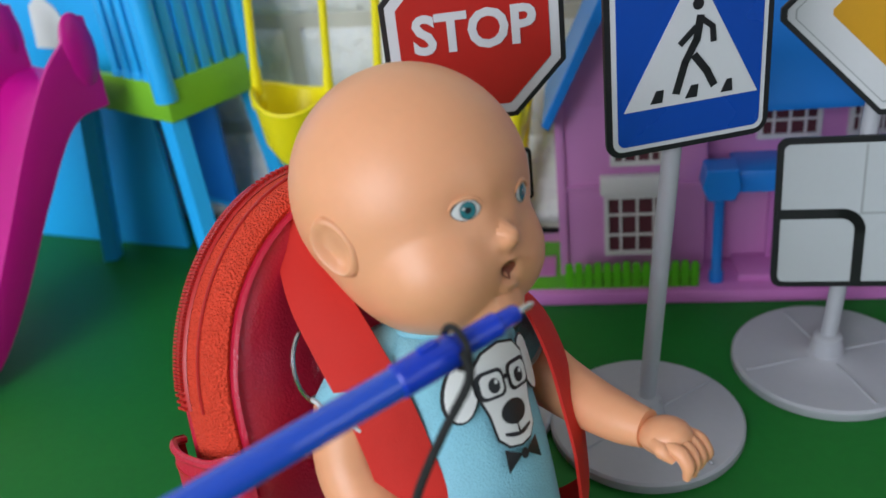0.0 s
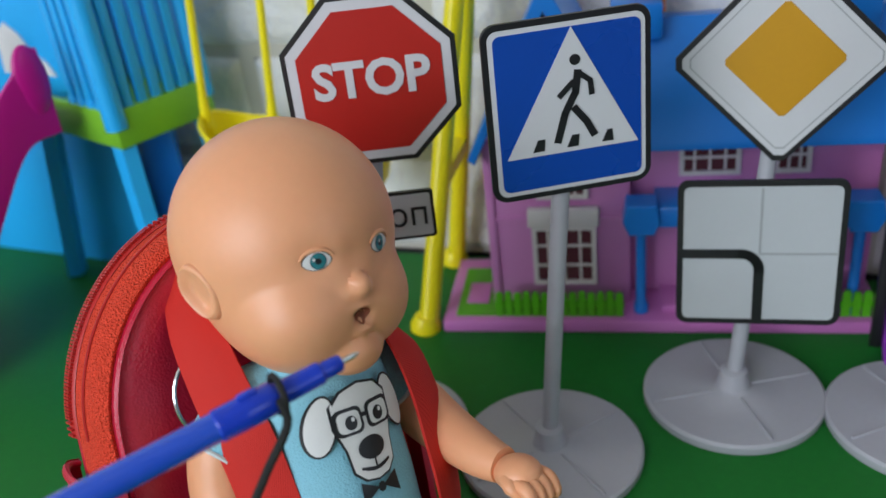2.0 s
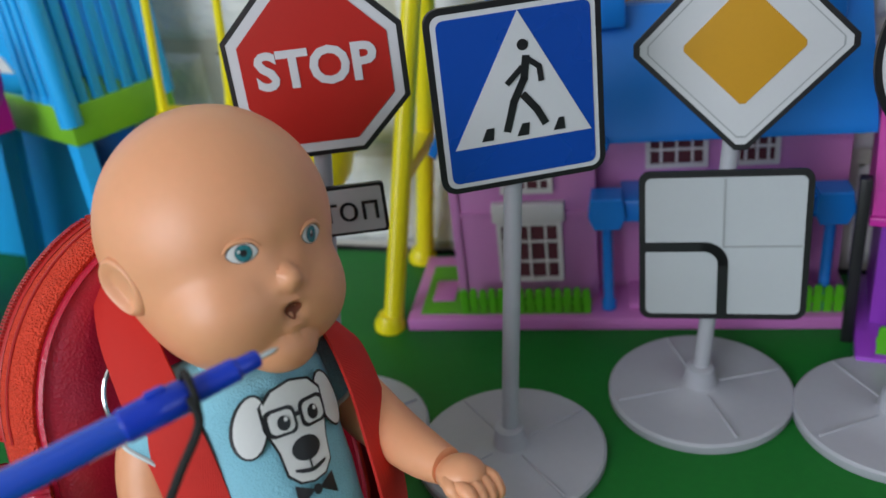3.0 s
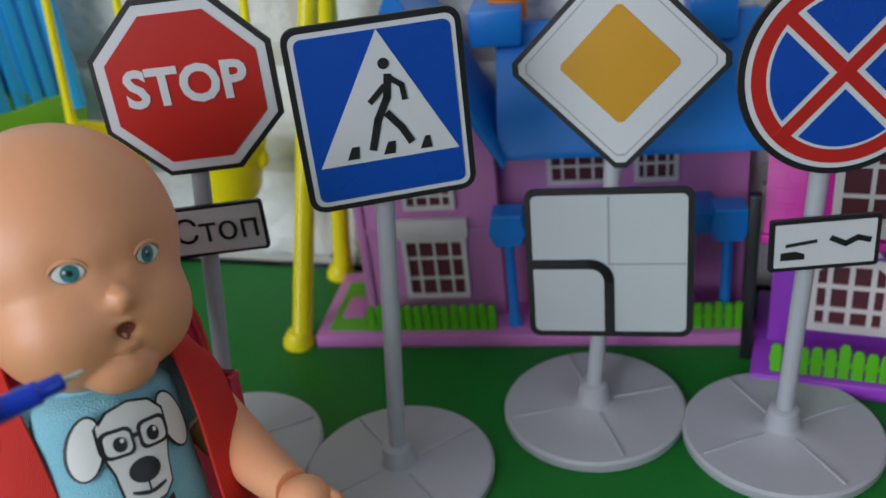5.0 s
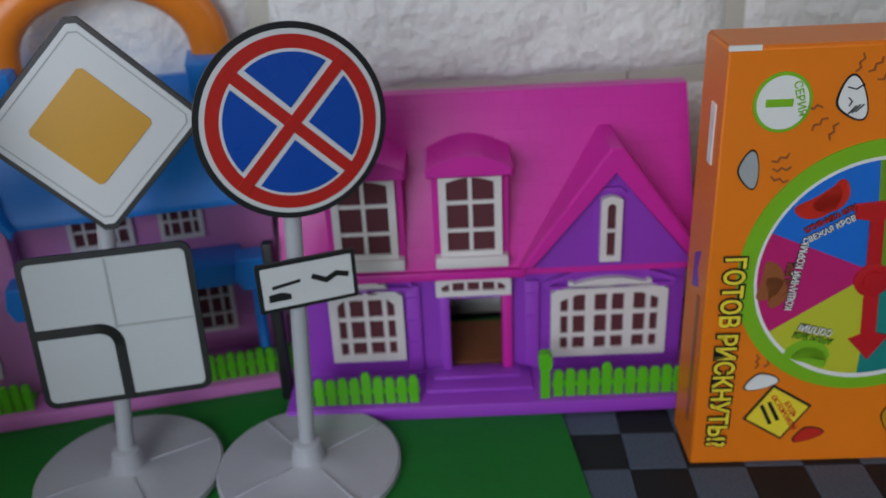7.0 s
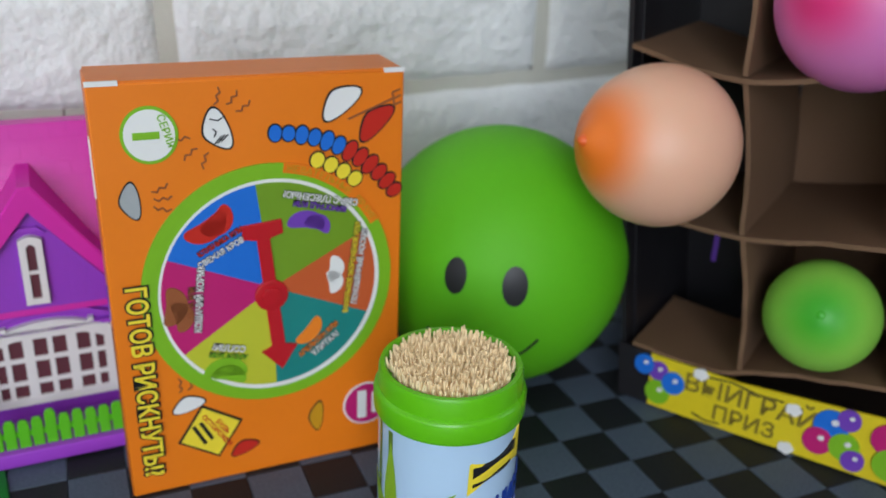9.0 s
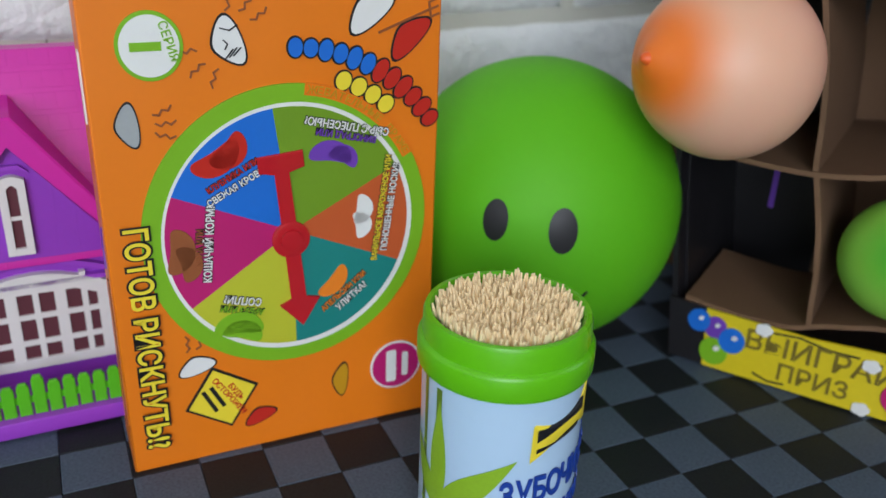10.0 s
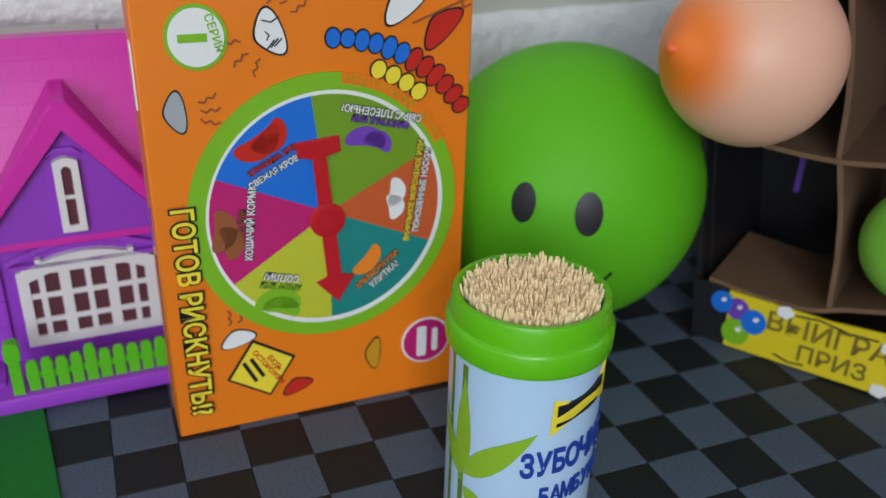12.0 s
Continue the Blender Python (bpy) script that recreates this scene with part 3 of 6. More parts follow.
def window(name, x0, x1, z0, z1, y, cols, rows, parent, rise=0.0, sill=False, bar=0.0018, depth=0.003, back=None):
    """White frame and glazing bars before a dark red plate standing for inside shade."""
    w = new(name)
    w.parent = parent
    b = bar * 1.5
    out = arch_pts(x0, x1, z0, z1, rise) if rise else [(x0, z0), (x1, z0), (x1, z1), (x0, z1)]
    inn = arch_pts(x0 + b, x1 - b, z0 + b, z1 - b * (1.2 if rise else 1), rise * 0.9) if rise else [(x0 + b, z0 + b), (x1 - b, z0 + b), (x1 - b, z1 - b), (x0 + b, z1 - b)]
    part("window_frame", frame_prism(out, inn, y - depth, y + 0.002), WINWHITE, w)
    # no real opening: the plate's dark red paints the shade within
    part("hollow_shade", prism(inn, y - 0.0014, y + 0.0018), back or DARKRED, w, "dark red plate coloured as the shaded inside")
    zt = z1 - rise
    for i in range(1, cols):
        x = x0 + (x1 - x0) * i / cols
        thick = bar * (1.5 if cols == 6 and i % 2 == 0 else 0.8)
        part("glazing_bar", slab(x - thick / 2, x + thick / 2, y - depth * 0.85, y + 0.001, z0 + b * 0.5, zt + rise * 0.75), WINWHITE, w)
    for k in range(1, rows):
        z = z0 + (zt - z0) * k / rows
        part("glazing_bar", slab(x0 + b * 0.5, x1 - b * 0.5, y - depth * 0.8, y + 0.001, z - bar * 0.4, z + bar * 0.4), WINWHITE, w)
    if rise:
        part("glazing_bar", slab(x0 + b * 0.5, x1 - b * 0.5, y - depth * 0.9, y + 0.001, zt - bar * 0.5, zt + bar * 0.5), WINWHITE, w)
        bm = bmesh.new()
    if sill:
        part("sill", slab(x0 - 0.003, x1 + 0.003, y - depth - 0.003, y + 0.001, z0 - 0.005, z0 + 0.0012, 0.0008), WINWHITE, w)
    return w


def house_pink():
    th = thing("pink_toy_house", "pink plastic toy house with blue roof and blue porch posts", "toy house", pose(-0.034, 0.476, 0.0016, 0, 0, 7.8), "toy houses")
    part("base", slab(-0.121, 0.136, -0.012, 0.066, 0, 0.0085, 0.0015), PINK2, th)
    part("lawn", slab(-0.113, -0.012, -0.006, 0.05, 0.0085, 0.0098), FENCE, th, "green moulded lawn")
    part("flower_bed", slab(-0.108, -0.094, 0.006, 0.03, 0.0098, 0.0108, 0.0004), PINK2, th)
    # walls
    part("wing_wall", slab(-0.089, -0.006, 0.010, 0.060, 0.0085, 0.118, 0.001), PINK, th)
    part("storey_band", slab(-0.0895, -0.0055, 0.0085, 0.011, 0.066, 0.069), PINK, th)
    part("main_wall", slab(-0.006, 0.132, 0.024, 0.060, 0.0085, 0.118, 0.001), PINK, th)
    part("corner_strip", slab(-0.0905, -0.0855, 0.008, 0.013, 0.009, 0.118, 0.0006), PINK, th)
    # roofs
    bm = bmesh.new()
    prof = [(0.002, 0.112), (0.002, 0.1165), (0.040, 0.176), (0.064, 0.172), (0.064, 0.112)]
    a = [bm.verts.new((-0.003, y, z)) for y, z in prof]
    b = [bm.verts.new((0.137, y, z)) for y, z in prof]
    bm.faces.new(a), bm.faces.new(b[::-1])
    for i in range(5):
        bm.faces.new((a[i], b[i], b[(i + 1) % 5], a[(i + 1) % 5]))
    part("roof", bm, ROOFBLUE, th)
    bm = prism([(-0.097, 0.112), (-0.093, 0.109), (-0.050, 0.196), (0.000, 0.1085), (0.002, 0.113), (-0.046, 0.204), (-0.053, 0.204)], -0.004, 0.062, 0.0008)
    part("wing_roof", bm, ROOFBLUE, th)
    part("gable", prism([(-0.089, 0.117), (-0.007, 0.117), (-0.049, 0.192)], 0.010, 0.058), PINK, th)
    part("ridge_tower", slab(-0.016, 0.012, 0.024, 0.056, 0.168, 0.188, 0.002), ROOFBLUE, th)
    part("ridge_tower", slab(0.098, 0.122, 0.024, 0.056, 0.165, 0.186, 0.002), ROOFBLUE, th)
    # porch
    for x in (0.0, 0.1185):
        part("porch_post", lathe([(0, 0.0085), (0.0042, 0.0085), (0.0042, 0.014), (0.0030, 0.016), (0.0030, 0.062), (0.0040, 0.066), (0, 0.066)], 16), ROOFBLUE, th, m=Matrix.Translation((x, 0.0, 0)))
        part("post_cap", prism([(x - 0.007, 0.064), (x + 0.007, 0.064), (x + 0.0105, 0.072), (x + 0.0085, 0.083), (x - 0.0085, 0.083), (x - 0.0105, 0.072)], -0.008, 0.008, 0.0008), ROOFBLUE, th)
    part("porch_beam", slab(0.008, 0.112, -0.004, 0.024, 0.067, 0.080, 0.001), ROOFBLUE, th)
    part("porch_step", slab(0.012, 0.106, -0.002, 0.024, 0.0085, 0.0125, 0.0006), PINK2, th)
    # openings
    window("window", -0.064, -0.026, 0.024, 0.064, 0.0085, 4, 3, th)
    part("window_hood", slab(-0.066, -0.024, 0.004, 0.010, 0.064, 0.076, 0.001), WINWHITE, th)
    window("window", -0.060, -0.030, 0.082, 0.108, 0.0085, 4, 3, th)
    window("window", 0.022, 0.056, 0.088, 0.110, 0.0235, 4, 2, th)
    window("window", 0.070, 0.094, 0.088, 0.110, 0.0235, 4, 2, th)
    window("window", 0.076, 0.104, 0.026, 0.060, 0.0235, 4, 3, th)
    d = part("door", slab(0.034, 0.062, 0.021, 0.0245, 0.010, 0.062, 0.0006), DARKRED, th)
    part("door_frame", frame_prism([(0.031, 0.009), (0.065, 0.009), (0.065, 0.065), (0.031, 0.065)], [(0.034, 0.010), (0.062, 0.010), (0.062, 0.062), (0.034, 0.062)], 0.019, 0.0245), PINK2, d)
    fence("front_fence", -0.088, -0.010, -0.006, 0.0085, 0.017, 0.0056, th)
    fence("front_fence", 0.062, 0.134, -0.006, 0.0085, 0.017, 0.0056, th)
    # carrying handle
    pts = [(0.004, 0.045, 0.178)] + [(0.058 - 0.054 * math.cos(radians(a)), 0.045, 0.190 + 0.040 * math.sin(radians(a))) for a in range(0, 181, 12)] + [(0.112, 0.045, 0.178)]
    part("carrying_handle", tube(pts, 0.0072, 14, flat=1.5, side=(0, 1, 0)), ORANGE_P, th, "glossy orange arched handle")


def house_purple():
    th = thing("purple_toy_house", "purple plastic toy house with magenta roof and white windows", "toy house", pose(0.246, 0.467, 0.0016, 0, 0, -4.5), "toy houses")
    yb = 0.052
    part("base", slab(-0.147, 0.078, -0.034, yb, 0, 0.0085, 0.0012), PURPLE_PLAIN, th)
    part("door_step", slab(-0.071, -0.012, -0.022, 0.0, 0.0085, 0.0105, 0.0006), PURPLE_PLAIN, th)
    part("door_step", slab(-0.066, -0.018, -0.012, 0.0, 0.0105, 0.0122, 0.0006), PURPLE_PLAIN, th)
    # front wall in pieces, so that the doorway goes through
    bm = slab(-0.140, -0.0565, 0.0, 0.006, 0.0085, 0.080)
    slab(-0.0255, 0.0735, 0.0, 0.006, 0.0085, 0.080, bm=bm)
    slab(-0.0565, -0.0255, 0.0, 0.006, 0.0555, 0.080, bm=bm)
    part("front_wall", bm, PURPLE, th)
    part("side_wall", slab(-0.140, -0.136, 0.006, yb, 0.0085, 0.080), PURPLE_PLAIN, th)
    part("side_wall", slab(0.0695, 0.0735, 0.006, yb, 0.0085, 0.080), PURPLE_PLAIN, th)
    part("inner_floor", slab(-0.136, 0.0695, 0.006, yb, 0.0085, 0.0105), WOOD, th, "brown wooden toy floor")
    # roof
    bm = bmesh.new()
    prof = [(-0.006, 0.072), (-0.006, 0.077), (0.036, 0.162), (0.046, 0.162), (0.046, 0.072)]
    a = [bm.verts.new((-0.146, y, z)) for y, z in prof]
    b = [bm.verts.new((0.0765, y, z)) for y, z in prof]
    bm.faces.new(a), bm.faces.new(b[::-1])
    for i in range(5):
        bm.faces.new((a[i], b[i], b[(i + 1) % 5], a[(i + 1) % 5]))
    part("roof", bm, MAGENTA, th)
    part("eave", slab(-0.147, -0.0145, -0.009, -0.004, 0.0715, 0.0765, 0.0008), MAGENTA_PLAIN, th)
    # dormers
    for x0, x1 in ((-0.1150, -0.0815), (-0.0590, -0.0265)):
        c = (x0 + x1) / 2
        part("dormer_cheek", slab(x0 - 0.0035, x1 + 0.0035, -0.004, 0.028, 0.078, 0.130), MAGENTA_PLAIN, th)
        hood = arch_pts(x0 - 0.006, x1 + 0.006, 0.131, 0.1425, 0.0065)
        part("dormer_hood", prism(hood, -0.012, 0.034, 0.0012), MAGENTA_PLAIN, th)
        window("dormer_window", x0, x1, 0.0845, 0.1345, -0.005, 2, 3, th, sill=True, bar=0.0026, rise=0.003)
    # gable
    part("gable_wall", prism([(-0.010, 0.076), (0.0735, 0.076), (0.0735, 0.082), (0.031, 0.137), (-0.010, 0.082)], -0.007, 0.028), PURPLE, th)
    part("gable_trim", prism([(-0.0175, 0.0785), (-0.0105, 0.0785), (0.031, 0.1325), (0.0735, 0.0785), (0.0785, 0.083), (0.034, 0.1435), (0.028, 0.1435)], -0.013, 0.032, 0.001), MAGENTA_PLAIN, th)
    window("gable_window", 0.0245, 0.0355, 0.080, 0.117, -0.008, 1, 2, th, bar=0.0022, rise=0.002)
    part("window_hood", prism([(0.022, 0.118), (0.026, 0.1215), (0.034, 0.1215), (0.038, 0.118), (0.034, 0.1195), (0.026, 0.1195)], -0.010, -0.006), PURPLE_PLAIN, th)
    # ground floor openings
    window("arched_window", 0.0, 0.064, 0.0175, 0.0665, -0.001, 6, 3, th, rise=0.008, bar=0.0034)
    window("arched_window", -0.1225, -0.0815, 0.0195, 0.0705, -0.001, 4, 3, th, rise=0.010, bar=0.0032)
    window("fan_window", -0.063, -0.022, 0.0600, 0.0755, -0.003, 5, 1, th, rise=0.006, bar=0.0022)
    for x in (-0.0600, -0.0255):
        part("door_jamb", slab(x - 0.0015, x + 0.004, -0.004, 0.008, 0.0105, 0.060, 0.0006), PURPLE_PLAIN if x < -0.03 else MAGENTA_PLAIN, th)
    for x0, x1, z in ((-0.004, 0.068, 0.0625), (-0.128, -0.076, 0.066)):
        out = arch_pts(x0, x1, z, z + 0.0115, 0.009)
        part("lintel_moulding", frame_prism([(x, max(zz, z)) for x, zz in out], [(x * 0.96 + 0.04 * (x0 + x1) / 2, zz - 0.0022) for x, zz in out], -0.004, 0.001), PURPLE_PLAIN, th)
    for x in (-0.0105, -0.076):
        part("wall_pilaster", slab(x - 0.004, x + 0.004, -0.003, 0.001, 0.012, 0.066, 0.0006), PURPLE_PLAIN, th)
        for z in (0.030, 0.044, 0.058):
            part("shutter_rail", slab(x - 0.0035, x + 0.0035, -0.0038, -0.0028, z, z + 0.001), PURPLE_PLAIN, th)
    # black bar standing for the shadow in the gap between the houses
    part("corner_upright", slab(-0.1535, -0.1475, -0.010, -0.003, 0.0, 0.098, 0.0008), BLACK, th, "plain black bar painting the shaded gap between houses")
    f = fence("front_fence", -0.002, 0.076, -0.029, 0.0085, 0.0165, 0.0066, th, tall=(4,))
    part("letter_box", prism(round_rect(-0.0095, -0.0025, 0.026, 0.037, 0.0025), -0.032, -0.026, 0.0006), FENCE, f)
    part("letter_box_post", slab(-0.0085, -0.0035, -0.031, -0.027, 0.0085, 0.027), FENCE, f)
    fence("front_fence", -0.138, -0.074, -0.029, 0.0085, 0.0165, 0.0066, th, tall=(5,))


house_pink()
house_purple()

# ---- playground toys ----


def playset():
    th = thing("toy_tower", "blue plastic toy play tower with lime green platform", "toy tower", pose(-0.352, 0.446, 0.0016, 0, 0, -22))
    w, dp = -0.100, 0.070
    part("platform", slab(w, 0.0, 0.0, dp, 0.128, 0.134, 0.001), LIME, th)
    for a in ((w, 0.002, -0.002, 0.003, 0.121, 0.1455), (-0.001, 0.004, -0.002, dp + 0.002, 0.121, 0.1455), (w, 0.002, dp - 0.002, dp + 0.002, 0.121, 0.1455)):
        part("platform_edge", slab(*a, 0.0012), LIME, th)
    legs = ((-0.004, 0.004, 0.016, -0.006), (w + 0.004, 0.004, w - 0.012, -0.006), (-0.004, dp - 0.004, 0.012, dp + 0.004), (w + 0.004, dp - 0.004, w - 0.012, dp + 0.002))
    for x, y, fx, fy in legs:
        part("leg", tube([(fx, fy, 0.0), (x, y, 0.126)], 0.0078, 4, flat=0.7), SKYBLUE, th)
    part("brace", slab(w - 0.008, 0.010, dp - 0.002, dp + 0.003, 0.018, 0.028, 0.001), SKYBLUE, th)
    part("brace", slab(0.006, 0.011, 0.0, dp, 0.018, 0.028, 0.001), SKYBLUE, th)
    # the rear panel's shade is in its darker blue
    part("back_panel", slab(w, -0.040, dp - 0.010, dp - 0.006, 0.028, 0.124, 0.001), SHADEBLUE, th)
    side = Matrix.Translation((-0.070, 0.030, 0)) @ Matrix.Rotation(radians(17), 4, "Z")
    part("ladder_panel", slab(-0.200, 0.0, 0.0, 0.005, 0.0, 0.134, 0.001), SKYBLUE, th, "", side)
    for i in range(4):
        x = -0.012 - i * 0.0105
        part("baluster", slab(x - 0.0036, x + 0.0036, -0.001, 0.004, 0.136, 0.262, 0.0015), SKYBLUE, th)
        part("baluster_foot", slab(x - 0.0045, x + 0.0045, -0.0015, 0.0045, 0.136, 0.150, 0.0015), SKYBLUE, th)
    for i in range(6):
        y = 0.012 + i * 0.0105
        part("baluster", slab(-0.002, 0.003, y - 0.0036, y + 0.0036, 0.136, 0.262, 0.0015), SKYBLUE, th)
    for i in range(9):
        x = -0.010 - i * 0.0105
        part("baluster", slab(x - 0.0036, x + 0.0036, dp - 0.004, dp, 0.136, 0.262, 0.0015), SKYBLUE, th)
    for x, y in ((0.0, 0.001), (w, dp - 0.002), (0.0, dp - 0.002)):
        part("corner_upright", tube([(x, y, 0.134), (x - 0.002, y, 0.275)], 0.0070, 12), SKYBLUE, th)
    part("side_screen", slab(-0.200, 0.004, 0.0, 0.006, 0.134, 0.262, 0.001), SKYBLUE, th, "", side)
    part("cloud_patch", prism([(-0.078, 0.152), (-0.030, 0.150), (-0.036, 0.160), (-0.046, 0.167), (-0.054, 0.180), (-0.064, 0.188), (-0.074, 0.180)], -0.0015, 0.0), PRINT_WHITE, th, "white cloud shaped patch", side)
    part("top_rail", slab(w, 0.004, -0.002, 0.006, 0.262, 0.270, 0.002), SKYBLUE, th)
    part("top_rail", slab(-0.003, 0.005, 0.0, dp, 0.262, 0.270, 0.002), SKYBLUE, th)


def slide():
    th = thing("toy_slide", "glossy magenta plastic toy slide with tall curved sides", "toy slide", pose(-0.430, 0.444, 0.0016, 0, 0, -24))
    line = smooth_path([(0, 0.012, 0.150), (0, -0.012, 0.143), (0, -0.040, 0.105), (0, -0.075, 0.050), (0, -0.105, 0.014), (0, -0.135, 0.004)], 6)
    w = 0.040
    bm = bmesh.new()
    rows = []
    for p in line:
        rows.append([bm.verts.new((x, p.y, p.z + dz)) for x, dz in ((-w, 0), (w, 0), (w, -0.003), (-w, -0.003))])
    for r, s in zip(rows, rows[1:]):
        for k in range(4):
            bm.faces.new((r[k], r[(k + 1) % 4], s[(k + 1) % 4], s[k]))
    bm.faces.new(rows[0]), bm.faces.new(rows[-1][::-1])
    part("chute", bm, SLIDE, th)
    n = len(line)
    for sx in (-1, 1):
        bm = bmesh.new()
        rows = []
        for i, p in enumerate(line):
            t = i / (n - 1)
            h = 0.020 + 0.012 * math.sin(math.pi * min(1, t * 1.3)) + 0.020 * math.exp(-((t - 0.02) / 0.10) ** 2) - 0.018 * max(0, t - 0.8) / 0.2
            base = -0.012 * (1 - t)
            rows.append([bm.verts.new((sx * x, p.y, p.z + dz)) for x, dz in ((w, base - 0.002), (w + 0.004, base - 0.002), (w + 0.006, h * 0.6), (w + 0.005, h), (w + 0.002, h), (w, h * 0.6))])
        for r, s in zip(rows, rows[1:]):
            for k in range(6):
                bm.faces.new((r[k], r[(k + 1) % 6], s[(k + 1) % 6], s[k]))
        bm.faces.new(rows[0]), bm.faces.new(rows[-1][::-1])
        bmesh.ops.remove_doubles(bm, verts=bm.verts, dist=1e-5)
        part("side_wall", bm, SLIDE, th)
        part("hand_grip", ball((sx * (w + 0.0035), 0.004, 0.171), (0.0040, 0.0105, 0.0220), u=32, v=24), SLIDE, th)


def bucket():
    """A swing's bucket seat, open above, with leg holes hinted by lobes."""
    bm = lathe([(0, 0), (0.012, 0.001), (0.020, 0.010), (0.0245, 0.026), (0.0265, 0.0300), (0.0255, 0.0312), (0.0235, 0.0300), (0.0185, 0.011), (0.011, 0.004), (0, 0.003)], 32)
    for v in bm.verts:
        a = math.atan2(v.co.y, v.co.x)
        v.co.z += 0.003 * math.cos(2 * a) * (v.co.z / 0.03)
        v.co.x *= 1.12
        v.co.z *= 1.45
        v.co.y *= 1.1
    return bm


def swing():
    th = thing("toy_swing_set", "bright yellow plastic toy swing set with bucket seats", "toy swing", pose(-0.162, 0.492, 0.0016, 0, 6, 4))
    apex = 0.275
    for x in (0.0,):
        for y in (-0.042, 0.042):
            part("leg", tube([(x - 0.006, y, 0), (x - 0.004, y * 0.98, 0.004), (x + 0.010, y * 0.12, apex)], [0.0080, 0.0062, 0.0052], 14), YELLOW, th)
            part("foot", lathe([(0, 0), (0.0095, 0), (0.0095, 0.004), (0.0065, 0.010), (0, 0.010)], 20), YELLOW, th, m=Matrix.Translation((x - 0.006, y, 0)))
        part("cross_bar", slab(x - 0.004, x + 0.006, -0.028, 0.028, 0.094, 0.104, 0.001), YELLOW, th)
    part("top_bar", tube([(-0.200, -0.020, apex - 0.010), (0.025, 0, apex)], 0.0070, 16), YELLOW, th)
    part("bar_cap", ball((0.012, 0, apex), (0.011, 0.013, 0.013)), YELLOW, th)
    for c in (-0.140, -0.062):
        s = part("seat", bucket(), YELLOW, th, m=Matrix.Translation((c + 0.002, 0.0, 0.066)) @ Matrix.Diagonal((0.88, 0.9, 1.0, 1.0)))
        for dx in (-0.026, 0.026):
            part("hanger", tube([(dx, 0, 0.040), (dx * 1.02, 0, 0.066), (dx * 0.98, 0, apex - 0.064)], [0.0044, 0.0030, 0.0026], 10), YELLOW, s)
            part("hanger_knob", ball((dx, 0, 0.038), (0.0058, 0.0050, 0.0075)), YELLOW, s)


playset()
slide()
swing()

# ---- the doll, its shirt, the backpack and the pen ----
HEAD = Vector((-0.137, 0.264, 0.169))
DOLL = Matrix.Translation(HEAD) @ Matrix.Rotation(radians(-19), 4, Vector((0.86, 0.5, 0.0))) @ Matrix.Rotation(radians(-27), 4, "Z")


def resample(vals, per):
    out = []
    for a, b in zip(vals, vals[1:]):
        out += [a + (b - a) * k / per for k in range(per)]
    return out + [vals[-1]]


def limb(bm, pts, rad):
    tube(smooth_path(pts, 6), resample(rad, 6), 20, bm)


# the head is a smooth union of ellipsoids about its middle: centre, half axes, softness
SKULL = (
    ((-0.0010, 0, 0.0030), (0.0418, 0.0392, 0.0408), 0.004),
    ((0.0060, 0, -0.0180), (0.0335, 0.0325, 0.0300), 0.006),
    ((0.0175, 0.0130, -0.0230), (0.0195, 0.0182, 0.0185), 0.007),
    ((0.0175, -0.0130, -0.0230), (0.0195, 0.0182, 0.0185), 0.007),
    ((0.0265, 0, -0.0385), (0.0105, 0.0120, 0.0090), 0.004),
)
FEATURES = (
    ((0.0384, 0, -0.0152), (0.0050, 0.0043, 0.0044), 0.0026),
    ((0.0362, 0.0042, -0.0170), (0.0034, 0.0026, 0.0026), 0.0018),
    ((0.0362, -0.0042, -0.0170), (0.0034, 0.0026, 0.0026), 0.0018),
    ((0.0350, 0, -0.0228), (0.0050, 0.0052, 0.0024), 0.0024),
    ((0.0332, 0, -0.0306), (0.0052, 0.0046, 0.0026), 0.0026),
)


def reach(n, c, r):
    """How far along n from the middle the ellipsoid's far side lies; None when it is missed."""
    a = sum((n[i] / r[i]) ** 2 for i in range(3))
    b = sum(n[i] * c[i] / r[i] ** 2 for i in range(3))
    k = sum((c[i] / r[i]) ** 2 for i in range(3)) - 1
    d = b * b - a * k
    return (b + math.sqrt(d)) / a if d > 0 and b + math.sqrt(d) > 0 else None


def soft_max(a, b, k):
    h = max(0.0, k - abs(a - b)) / k
    return max(a, b) + h * h * k * 0.25


def head_radius(n):
    rad = 0.0
    for c, r, k in SKULL:
        d = reach(n, c, r)
        if d:
            rad = soft_max(rad, d, k)
    for s in (-1, 1):
        e = n - Vector((0.930, s * 0.340, -0.105))
        rad -= 0.0016 * math.exp(-(e.length / 0.17) ** 2)
        e = n - Vector((0.900, s * 0.20, -0.33))
        rad -= 0.0007 * math.exp(-(e.length / 0.10) ** 2)
    rad -= 0.0012 * math.exp(-((n - Vector((0.98, 0, -0.14))).length / 0.15) ** 2)
    for c, r, k in FEATURES:
        d = reach(n, c, r)
        if d:
            rad = soft_max(rad, d, k)
    m = Vector((n.y / 0.072, (n.z + 0.568) / 0.060))
    if n.x > 0:
        rad -= 0.0030 * math.exp(-m.length_squared ** 1.5)
    return rad


